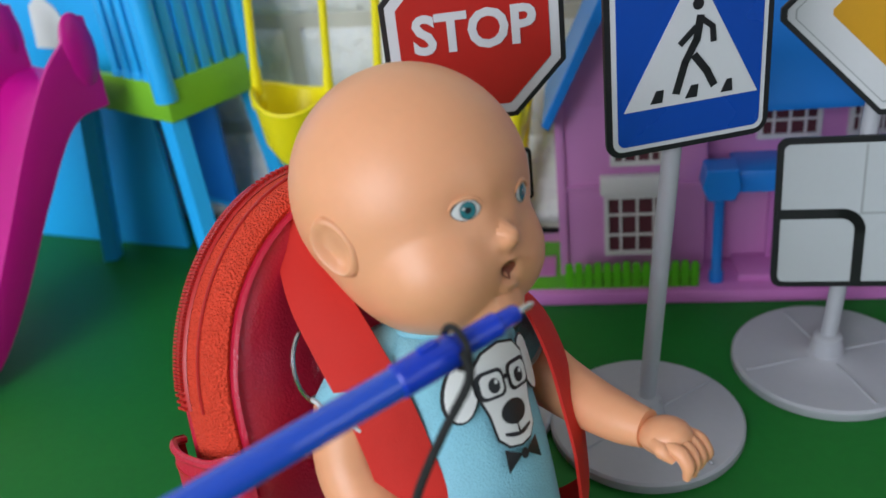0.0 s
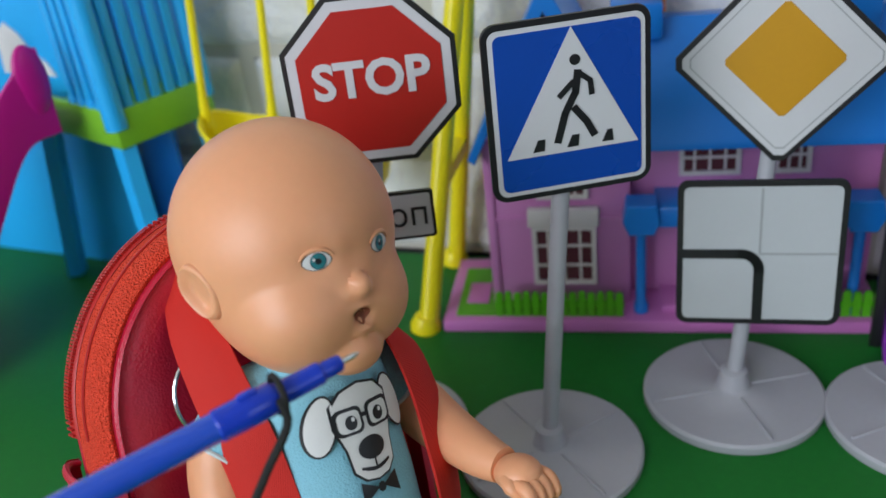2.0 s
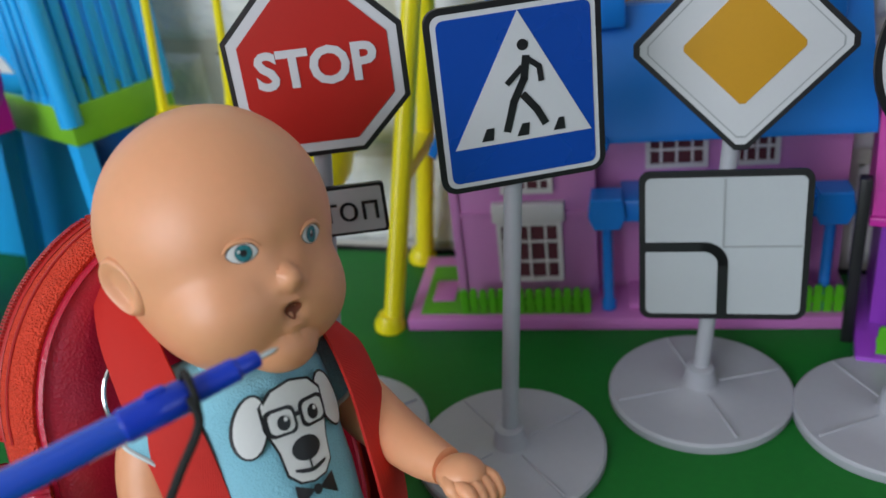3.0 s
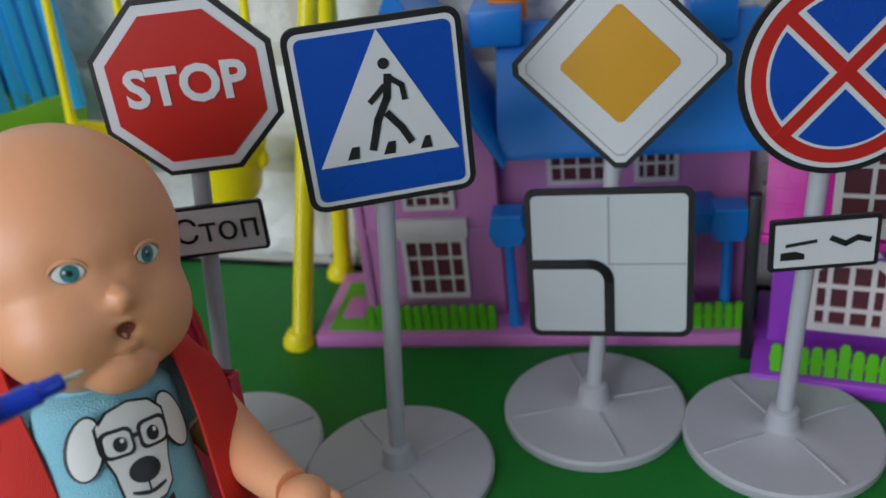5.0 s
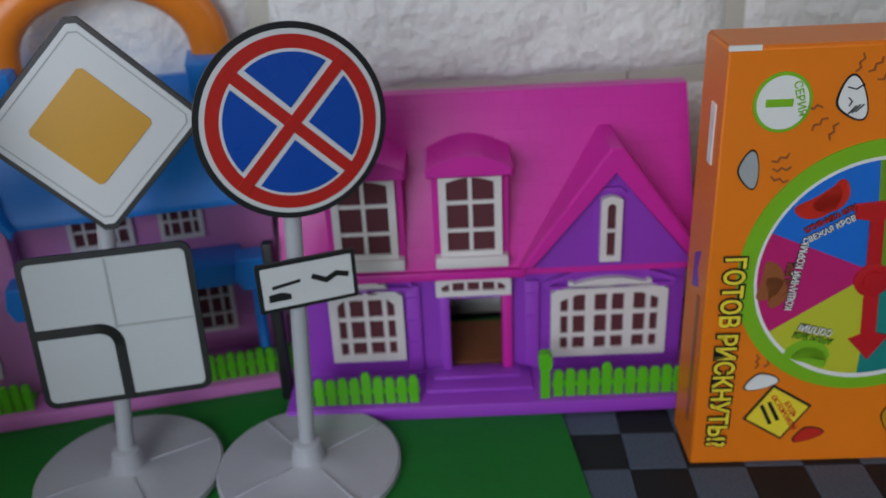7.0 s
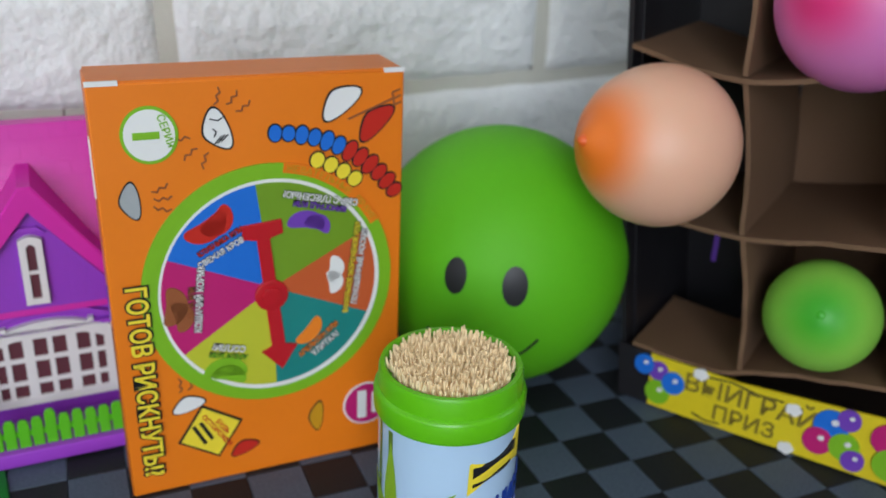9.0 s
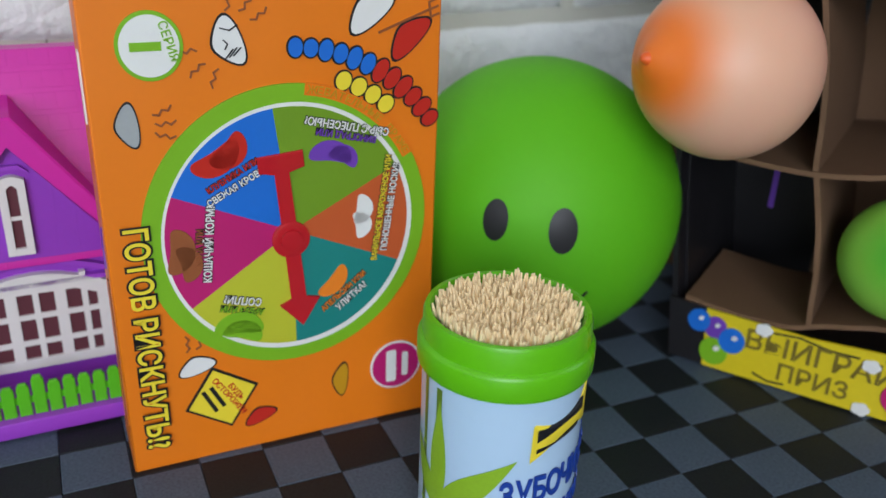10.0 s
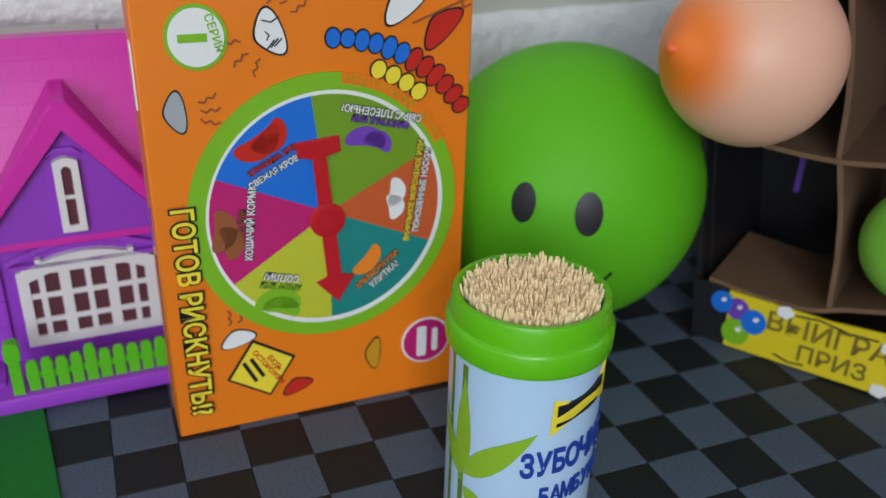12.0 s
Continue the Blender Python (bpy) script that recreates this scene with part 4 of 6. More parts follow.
def doll():
    """One vinyl baby doll mesh, looking along x, its head's middle at the origin."""
    bm = bmesh.new()
    bmesh.ops.create_uvsphere(bm, u_segments=176, v_segments=128, radius=1)
    for v in bm.verts:
        n = v.co.normalized()
        v.co = n * head_radius(n)

    def decal(az, el, outline, lift, dome, mi):
        """A small patch laid on the head round a direction."""
        rows = []
        cy = sum(p[0] for p in outline) / len(outline)
        cz = sum(p[1] for p in outline) / len(outline)
        for t in (1.0, 0.8, 0.55, 0.28, 0.0):
            ring = []
            for u, w in (outline if t else outline[:1]):
                a, e = radians(az + cy + (u - cy) * t), radians(el + cz + (w - cz) * t)
                n = Vector((math.cos(e) * math.cos(a), math.cos(e) * math.sin(a), math.sin(e)))
                ring.append(bm.verts.new(n * (head_radius(n) + lift + dome * (1 - t * t))))
            rows.append(ring)
        made = []
        k = len(outline)
        for r, s in zip(rows, rows[1:]):
            for i in range(k):
                j = (i + 1) % k
                made.append(bm.faces.new((r[i], r[j], s[j], s[i]) if len(s) > 1 else (r[i], r[j], s[0])))
        for f in made:
            f.material_index = mi

    def almond(w, up, down, n=28):
        out = []
        for i in range(n):
            a = 2 * math.pi * i / n
            out.append((w * math.cos(a), (up if math.sin(a) > 0 else down) * abs(math.sin(a)) ** 1.25 * (1 if math.sin(a) > 0 else -1)))
        return out

    def disc(cu, cw, r, n=20):
        return [(cu + r * math.cos(2 * math.pi * i / n), cw + r * math.sin(2 * math.pi * i / n)) for i in range(n)]
    for s in (-1, 1):
        az, el = 19.5 * s, -6.2
        decal(az, el, almond(7.6, 5.3, 4.5), 0.00010, 0.0004, 3)
        decal(az, el, almond(7.1, 4.7, 4.2), 0.00022, 0.0007, 1)
        decal(az, el, disc(-0.6 * s, 0.2, 4.0), 0.00075, 0.0003, 3)
        decal(az, el, disc(-0.6 * s, 0.2, 3.7), 0.00085, 0.0003, 2)
        decal(az, el, disc(-0.6 * s, 0.2, 1.7), 0.00108, 0.0001, 3)
        # small white dot paints a highlight on the iris
        decal(az, el, disc(-1.5, 1.3, 0.75, 10), 0.00125, 0.0001, 1)
        lid = []
        for i in range(13):
            u = -8.2 + 16.4 * i / 12
            a, e = radians(az + u), radians(el + 5.4 * math.sqrt(max(0, 1 - (u / 8.4) ** 2)) + 0.4)
            n = Vector((math.cos(e) * math.cos(a), math.cos(e) * math.sin(a), math.sin(e)))
            lid.append(n * (head_radius(n) + 0.0002))
        tube(lid, [0.0003 + 0.0006 * math.sin(math.pi * i / 12) for i in range(13)], 8, bm)
        # ear: a bowl inside a rolled rim, open to the front
        mid = Vector((0.0025, 0.0, -0.0090))
        rows = []
        for r, h in ((1.08, -0.0045), (1.10, 0.0005), (1.04, 0.0032), (0.94, 0.0042), (0.82, 0.0036), (0.70, 0.0018), (0.55, 0.0006), (0.30, 0.0002), (0.0, 0.0)):
            ring = []
            for i in range(36 if r else 1):
                a = 2 * math.pi * i / 36
                rim = max(0.0, h) * (0.62 - 0.42 * math.cos(a - 0.25)) * 0.95 if h > 0 else h
                x = 0.0064 * r * math.cos(a) * (1.0 - 0.22 * max(0, -math.sin(a)))
                z = 0.0094 * r * math.sin(a)
                c = mid + Vector((x + 0.12 * z * -1, 0, z))
                n = Vector((c.x, s * 0.037, c.z)).normalized()
                ring.append(bm.verts.new(Vector((c.x, s * (abs(n.y) * head_radius(n) + rim), c.z))))
            rows.append(ring)
        for p, q in zip(rows, rows[1:]):
            for i in range(36):
                j = (i + 1) % 36
                bm.faces.new((p[i], p[j], q[j], q[i]) if len(q) > 1 else (p[i], p[j], q[0]))
    decal(0, -34.4, [(5.0 * math.cos(t), 3.2 * math.sin(t) + 0.5 * math.cos(2 * t)) for t in (2 * math.pi * i / 24 for i in range(24))], 0.0003, -0.0002, 4)
    limb(bm, [(-0.003, 0, -0.030), (-0.002, 0, -0.046), (-0.002, 0, -0.060)], [0.019, 0.0165, 0.020])
    for s in (-1, 1):
        if s < 0:
            way = [(-0.010, -0.022, -0.056), (-0.015, -0.033, -0.068), (-0.014, -0.0375, -0.088), (0.002, -0.0385, -0.104), (0.022, -0.0360, -0.108), (0.036, -0.033, -0.107)]
            rad = [0.0100, 0.0128, 0.0122, 0.0112, 0.0098, 0.0078]
        else:
            way = [(-0.002, 0.021, -0.054), (0.004, 0.032, -0.064), (0.014, 0.037, -0.078), (0.030, 0.037, -0.086), (0.044, 0.036, -0.090), (0.054, 0.036, -0.092)]
            rad = [0.0090, 0.0110, 0.0112, 0.0098, 0.0085, 0.0068]
        limb(bm, way, rad)
        wrist = Vector(way[-1])
        d = (wrist - Vector(way[-2])).normalized()
        across = Vector((0, 0, 1)).cross(d).normalized()
        down = across.cross(d).normalized()
        if down.z > 0:
            down = -down
        palm = wrist + d * 0.007
        ball(palm, (0.0095, 0.0082, 0.0066), bm, 20, 14)
        for k in range(4):
            root = palm + d * 0.0045 + across * (k - 1.5) * 0.0040
            tip = 0.0085 + 0.0012 * math.sin(k * 1.4 + 0.5)
            tube(smooth_path([root, root + d * 0.0045 + down * 0.0006, root + d * 0.0075 + down * 0.0045, root + d * 0.0070 + down * tip], 4), resample([0.0024, 0.0026, 0.0024, 0.0013], 4), 10, bm)
        thumb = palm - across * s * 0.0060
        tube(smooth_path([thumb, thumb + d * 0.004 - across * s * 0.002 + down * 0.001, thumb + d * 0.0075 - across * s * 0.001 + down * 0.0035], 4), resample([0.0030, 0.0027, 0.0014], 4), 10, bm)
        limb(bm, [(0.004, s * 0.016, -0.138), (0.034, s * 0.022, -0.146), (0.060, s * 0.026, -0.160), (0.070, s * 0.027, -0.176)], [0.014, 0.0140, 0.0115, 0.0110])
        ball((0.077, s * 0.027, -0.182), (0.0145, 0.0090, 0.0075), bm, 16, 12)
    ob = new("baby_doll", mesh_of("baby_doll", bm, [SKIN, EYE_WHITE, IRIS, BLACK, MOUTH]))
    ob.matrix_basis = DOLL
    tagged(ob, "bald vinyl baby doll with teal eyes, strapped to a red backpack", "doll")


def shirt():
    th = thing("doll_shirt", "light blue knitted doll shirt with printed patch", "doll shirt", DOLL)
    bm = bmesh.new()
    prof = [(-0.0435, 0.0155, 0.0165, 0.001), (-0.0455, 0.0200, 0.0205, 0.001), (-0.0500, 0.0205, 0.0245, 0.003), (-0.0570, 0.0215, 0.0262, 0.004), (-0.070, 0.0225, 0.0258, 0.005), (-0.090, 0.0245, 0.0262, 0.006), (-0.115, 0.0265, 0.0285, 0.006), (-0.140, 0.0275, 0.0300, 0.005), (-0.1605, 0.0230, 0.0270, 0.004), (-0.1635, 0.010, 0.012, 0.004)]
    rings = []
    for z, rx, ry, ox in prof:
        rings.append([bm.verts.new((ox + rx * math.cos(a) * (1 + 0.02 * noise.noise(Vector((math.cos(a) * 3, math.sin(a) * 3, z * 60)))), ry * math.sin(a), z + 0.0022 * math.cos(a) * (z > -0.048) * -1)) for a in (2 * math.pi * i / 56 for i in range(56))])
    for r, s in zip(rings, rings[1:]):
        for k in range(56):
            bm.faces.new((r[k], r[(k + 1) % 56], s[(k + 1) % 56], s[k]))
    bm.faces.new(rings[-1])
    bmesh.ops.subdivide_edges(bm, edges=bm.edges, cuts=1, use_grid_fill=True, smooth=0.6)
    for v in bm.verts:
        q = Vector((v.co.x * 55, v.co.y * 55, v.co.z * 40))
        v.co += v.normal * (0.0009 * noise.noise(q) + 0.0005 * noise.noise(q * 2.3)) if v.normal.length else Vector()
    part("body", bm, SHIRT, th)
    part("collar", tube([(0.001 + 0.0162 * math.cos(radians(a)), 0.0172 * math.sin(radians(a)), -0.0438 - 0.0022 * math.cos(radians(a))) for a in range(0, 361, 12)], 0.0012, 8, caps=False), SHIRT, th)
    for s in (-1, 1):
        way = [(-0.006, s * 0.012, -0.0510), (-0.010 if s < 0 else -0.002, s * 0.0240, -0.0560), (-0.0150 if s < 0 else 0.0045, s * 0.0335, -0.0690)]
        part("sleeve", tube(smooth_path(way, 5), resample([0.0110, 0.0132, 0.0138], 5), 24), SHIRT, th)
        d = Vector(way[2]) - Vector(way[1])
        a1 = d.orthogonal().normalized()
        a2 = d.normalized().cross(a1)
        hem = [Vector(way[2]) + 0.0138 * (math.cos(t) * a1 + math.sin(t) * a2) + d * 0.08 * noise.noise(Vector((t * 2, s, 0))) for t in (2 * math.pi * i / 36 for i in range(37))]
        part("sleeve_hem", tube(hem, 0.0009, 6, caps=False), HEM, th, "frayed pale sleeve hem")
    # printed patch on the chest, in plain shapes
    def chest(y, z):
        rx = 0.0215 + (0.0265 - 0.0215) * min(1, max(0, (-z - 0.057) / 0.045))
        return 0.0050 + (rx + 0.0014) * math.sqrt(max(0.05, 1 - (y / 0.0275) ** 2))

    def patch(name, outline, lift, material):
        b2 = bmesh.new()
        outline = [(y * 1.15 - 0.002, oz + (z - oz) * 1.15) for y, z in outline]
        n = len(outline)
        cy, cz = sum(p[0] for p in outline) / n, sum(p[1] for p in outline) / n
        rows = []
        for t in (1.0, 0.66, 0.33):
            rows.append([b2.verts.new((chest(cy + (y - cy) * t, cz + (z - cz) * t) + lift, cy + (y - cy) * t, cz + (z - cz) * t)) for y, z in outline])
        mid = b2.verts.new((chest(cy, cz) + lift, cy, cz))
        for r, s in zip(rows, rows[1:]):
            for k in range(n):
                b2.faces.new((r[k], r[(k + 1) % n], s[(k + 1) % n], s[k]))
        for k in range(n):
            b2.faces.new((rows[-1][k], rows[-1][(k + 1) % n], mid))
        part(name, b2, material, th)

    def oval(cy, cz, ry, rz, n=22, tilt=0.0):
        c, s = math.cos(radians(tilt)), math.sin(radians(tilt))
        return [(cy + ry * math.cos(a) * c - rz * math.sin(a) * s, cz + ry * math.cos(a) * s + rz * math.sin(a) * c) for a in (2 * math.pi * i / n for i in range(n))]
    oz = -0.0675
    for s in (-1, 1):
        patch("print_edge", oval(s * 0.0128, oz + 0.0050, 0.0046, 0.0096, tilt=s * 14), 0.0002, BLACK)
        patch("print_lobe", oval(s * 0.0128, oz + 0.0050, 0.0039, 0.0089, tilt=s * 14), 0.0005, PRINT_WHITE)
    shape = [(-0.0095, 0.0095), (-0.0060, 0.0135), (0, 0.0150), (0.0060, 0.0135), (0.0095, 0.0095), (0.0095, 0.0030), (0.0075, -0.0040), (0.0068, -0.0110), (0.0040, -0.0140), (0, -0.0148), (-0.0040, -0.0140), (-0.0068, -0.0110), (-0.0075, -0.0040), (-0.0095, 0.0030)]
    patch("print_edge", [(y * 1.08, oz + z * 1.05) for y, z in shape], 0.0006, BLACK)
    patch("print_field", [(y, oz + z) for y, z in shape], 0.0009, PRINT_WHITE)
    for s in (-1, 1):
        patch("print_frame", [(s * 0.0052 + y, oz + 0.0045 + z) for y, z in round_rect(-0.0046, 0.0046, -0.0042, 0.0042, 0.0022, 4)], 0.0012, BLACK)
        patch("print_glass", [(s * 0.0052 + y, oz + 0.0045 + z) for y, z in round_rect(-0.0036, 0.0036, -0.0032, 0.0032, 0.0018, 4)], 0.0015, PRINT_WHITE)
        patch("print_dot", oval(s * 0.0048, oz + 0.0042, 0.0019, 0.0022), 0.0018, BLACK)
        patch("print_bow", [(s * 0.0006, oz - 0.0175), (s * 0.0062, oz - 0.0145), (s * 0.0066, oz - 0.0215)], 0.0009, BLACK)
    patch("print_bar", [(-0.0018, oz + 0.0060), (0.0018, oz + 0.0060), (0.0018, oz + 0.0046), (-0.0018, oz + 0.0046)], 0.0012, BLACK)
    patch("print_mouth", [(0.0050 * t, oz - 0.0098 - 0.0016 * math.cos(t * 1.5)) for t in (-1, -0.6, -0.2, 0.2, 0.6, 1)] + [(0.0050 * t, oz - 0.0106 - 0.0016 * math.cos(t * 1.5)) for t in (1, 0.6, 0.2, -0.2, -0.6, -1)], 0.0012, BLACK)
    patch("print_mouth", [(-0.0003, oz - 0.0080), (0.0003, oz - 0.0080), (0.0003, oz - 0.0116), (-0.0003, oz - 0.0116)], 0.0013, BLACK)
    for s in (-1, 1):
        patch("print_shine", oval(s * 0.0048 + 0.0006, oz + 0.0052, 0.0006, 0.0007, 10), 0.0021, PRINT_WHITE)
    patch("print_nose", oval(0, oz - 0.0050, 0.0046, 0.0036), 0.0012, BLACK)
    patch("print_bow", oval(0, oz - 0.0176, 0.0014, 0.0016, 12), 0.0011, BLACK)


def arch_outline(hw, top, foot, n=30):
    """The bag's arch in y and z: straight sides and a rather pointed round top."""
    spring = top - 0.072
    pts = [(-hw * 0.97, foot), (-hw * 1.02, (foot + spring) / 2)]
    for i in range(n + 1):
        a = math.pi * (1 - i / n)
        c, s = math.cos(a), math.sin(a)
        pts.append((hw * math.copysign(abs(c) ** 1.04, c), spring + 0.072 * abs(s) ** 1.04))
    return pts + [(hw * 1.02, (foot + spring) / 2), (hw * 0.97, foot)]


def backpack():
    th = thing("toy_backpack", "small red leatherette backpack with zip, straps holding a doll", "backpack", DOLL)
    top, foot, hw = 0.013, -0.215, 0.0680
    inv = DOLL.inverted()

    def grounded(p):
        """Keeps a point of the leaning bag above the table."""
        q = DOLL @ Vector(p)
        if q.z < 0.0022:
            up = (DOLL.to_3x3() @ Vector((0, 0, 1)))
            q += up * ((0.0022 - q.z) / up.z)
        return inv @ q

    def shell(sections, material, name, close=True, label=""):
        bm = bmesh.new()
        base = arch_outline(hw, top, foot)
        rows = []
        for x, k in sections:
            rows.append([bm.verts.new(grounded((x + 0.0012 * noise.noise(Vector((y * 40, z * 40, x * 30))), y * k, -0.062 + (z + 0.062) * k))) for y, z in base])
        n = len(base)
        for r, s in zip(rows, rows[1:]):
            for i in range(n):
                bm.faces.new((r[i], r[(i + 1) % n], s[(i + 1) % n], s[i]))
        if close:
            bm.faces.new(rows[-1][::-1])
        bmesh.ops.remove_doubles(bm, verts=bm.verts, dist=1e-5)
        return part(name, bm, material, th, label)
    shell([(-0.0410, 0.915), (-0.0392, 0.900), (-0.0378, 0.875), (-0.0372, 0.80), (-0.0385, 0.62), (-0.0392, 0.4)], LEATHER, "front_panel", label="smooth red leatherette front panel")
    shell([(-0.0378, 0.880), (-0.0362, 0.892), (-0.0372, 0.908), (-0.0402, 0.910)], LEATHER, "piping", False)
    shell([(-0.0395, 0.900), (-0.0385, 0.930), (-0.0410, 0.968), (-0.0460, 0.992), (-0.0520, 1.003), (-0.0580, 1.000), (-0.0605, 0.990), (-0.0605, 0.94)], FABRIC, "gusset", False, "fuzzy orange red fabric gusset")
    shell([(-0.0600, 0.94), (-0.0600, 0.985), (-0.0630, 0.990), (-0.0670, 0.965), (-0.0700, 0.90), (-0.0710, 0.80)], LEATHER, "back_panel")
    # zip along the arch
    line = [p for p in smooth_path([grounded((-0.0600, y * 1.004, -0.062 + (z + 0.062) * 1.004)) for y, z in arch_outline(hw, top, foot)][2:-2], 3)]
    part("zip_tape", tube(line, 0.0036, 8, flat=0.30, side=(1, 0, 0)), ZIP, th)
    bm = bmesh.new()
    for p, q in zip(line, line[1:]):
        d = q - p
        steps = max(1, round(d.length / 0.0016))
        for k in range(steps):
            c = p.lerp(q, (k + 0.5) / steps)
            out = Vector((0, c.y, c.z + 0.062)).normalized()
            rot = Matrix((Vector((1, 0, 0)), d.normalized(), out)).transposed().to_4x4()
            for off in (-0.0013, 0.0013):
                bmesh.ops.create_cube(bm, size=1, matrix=Matrix.Translation(c + out * 0.0012 + Vector((off, 0, 0))) @ rot @ Matrix.Diagonal((0.0021, 0.0009, 0.0016, 1)))
    part("zip_teeth", bm, ZIP, th)
    part("seam", tube([p + Vector((0.0110, 0, 0)) + (Vector((0, -p.y, -0.062 - p.z)) * 0.003) for p in line], 0.0006, 6), ZIP, th)
    # side pockets with a folded hem
    for s in (-1, 1):
        pk = bmesh.new()
        rows = []
        rim = []
        for z, k in ((foot, 0.88), (-0.180, 1.0), (-0.130, 1.04), (-0.090, 1.02), (-0.0725, 1.02), (-0.0712, 0.98)):
            row = []
            for i in range(25):
                a = math.pi * i / 24
                x = -0.0520 + 0.0215 * k * math.copysign(abs(math.cos(a)) ** 0.6, math.cos(a))
                y = s * (hw * 0.965 + 0.0085 * k * math.sin(a) ** 0.7)
                row.append(grounded((x, y, z + 0.0012 * math.sin(3 * a))))
            rows.append([pk.verts.new(p) for p in row])
            rim = row
        for r, q in zip(rows, rows[1:]):
            for i in range(24):
                pk.faces.new((r[i], r[i + 1], q[i + 1], q[i]))
        pocket = part("side_pocket", pk, LEATHER, th, "red leatherette side pocket")
        part("pocket_hem", tube([p + Vector((0, 0, -0.0020)) for p in rim], 0.0015, 8), LEATHER, pocket)
        part("pocket_seam", tube([p + Vector((0, s * 0.0006, -0.0085)) for p in rim], 0.0004, 6), ZIP, pocket)
    # ribbon straps: along the shoulders, then down the front
    near = [(-0.0350, -0.0195, 0.0020), (-0.0335, -0.0245, -0.0100), (-0.0230, -0.0310, -0.0270), (-0.0080, -0.0345, -0.0450), (0.0020, -0.0345, -0.0620), (0.0065, -0.0330, -0.0800), (0.0090, -0.0320, -0.1000), (0.0060, -0.0350, -0.1250), (-0.0120, -0.0420, -0.1420), (-0.0360, -0.0480, -0.1500)]
    far = [(-0.0350, 0.0195, 0.0020), (-0.0250, 0.0260, -0.0180), (-0.0040, 0.0300, -0.0330), (0.0150, 0.0310, -0.0450), (0.0240, 0.0310, -0.0620), (0.0275, 0.0310, -0.0820), (0.0280, 0.0320, -0.1020), (0.0200, 0.0360, -0.1280), (-0.0080, 0.0430, -0.1450), (-0.0340, 0.0470, -0.1500)]
    for way, side in ((near, -1), (far, 1)):
        pts = smooth_path(way, 8)
        sb = bmesh.new()
        rows = []
        for i, p in enumerate(pts):
            d = (pts[min(i + 1, len(pts) - 1)] - pts[max(i - 1, 0)]).normalized()
            away = Vector((0.66, -0.72, 0.12) if side < 0 else (0.86, 0.45, 0.15))
            across = d.cross(away).normalized()
            away = across.cross(d).normalized()
            w = 0.0108 - 0.0030 * math.exp(-i / 8)
            rows.append([sb.verts.new(p + across * a * w + away * (b - 0.0016 * a * a)) for a, b in ((-1, 0), (-0.5, 0), (0, 0), (0.5, 0), (1, 0), (1, 0.0011), (0.5, 0.0011), (0, 0.0011), (-0.5, 0.0011), (-1, 0.0011))])
        for r, q in zip(rows, rows[1:]):
            for k in range(10):
                sb.faces.new((r[k], r[(k + 1) % 10], q[(k + 1) % 10], q[k]))
        sb.faces.new(rows[0]), sb.faces.new(rows[-1][::-1])
        part("strap", sb, RIBBON, th, "bright red ribbon strap")
    part("metal_ring", tube([(-0.0330, -0.0290 + 0.011 * math.cos(radians(a)), -0.053 + 0.015 * math.sin(radians(a))) for a in range(0, 361, 12)], 0.0010, 8, caps=False), CHROME, th, "steel ring")


def pen():
    a, b = Vector((-0.1638, 0.1130, 0.1564)), Vector((-0.0850, 0.2052, 0.1669))
    d = b - a
    th = thing("pen_refill", "translucent blue ballpoint pen refill with black cord", "pen", Matrix.Translation(a) @ d.to_track_quat("Z", "Y").to_matrix().to_4x4())
    n = d.length
    part("barrel", lathe([(0, -0.002), (0.0042, -0.002), (0.0043, 0.0), (0.0043, n * 0.63), (0.0042, n * 0.64)], 32), PENBODY, th)
    part("collar", lathe([(0.0042, n * 0.635), (0.0047, n * 0.64), (0.0048, n * 0.70), (0.0048, n * 0.775), (0.0039, n * 0.785), (0.0034, n * 0.79)], 32), PENBLUE, th)
    part("clip_nub", slab(-0.0012, 0.0012, 0.0040, 0.0058, n * 0.70, n * 0.745, 0.0004), PENBLUE, th)
    part("nose", lathe([(0.0036, n * 0.785), (0.0034, n * 0.895), (0.0027, n * 0.902), (0.0026, n * 0.945), (0.0020, n * 0.952), (0, n * 0.952)], 32), PENBLUE, th)
    part("point", lathe([(0.0009, n * 0.95), (0.0009, n * 0.985), (0.0004, n * 0.997), (0, n)], 16), CHROME, th, "steel pen point")
    part("cord_loop", tube([(0.0056 * math.cos(radians(t)), 0.0056 * math.sin(radians(t)), n * 0.788 + 0.0008 * math.sin(radians(t))) for t in range(0, 361, 15)], 0.0010, 8, caps=False), CORD, th)
    inv = th.matrix_basis.inverted()
    loop = a + d * 0.788
    pts = [loop + Vector((0.003, -0.004, 0.002)), loop + Vector((0.004, -0.005, -0.006)), loop + Vector((-0.003, -0.010, -0.020)), loop + Vector((-0.010, -0.016, -0.036)), loop + Vector((-0.016, -0.022, -0.058)), loop + Vector((-0.022, -0.028, -0.085))]
    part("cord", tube([inv @ p for p in smooth_path(pts, 6)], 0.0013, 10), CORD, th, "black woven cord")


doll()
shirt()
backpack()
pen()

# ---- the sweets box ----


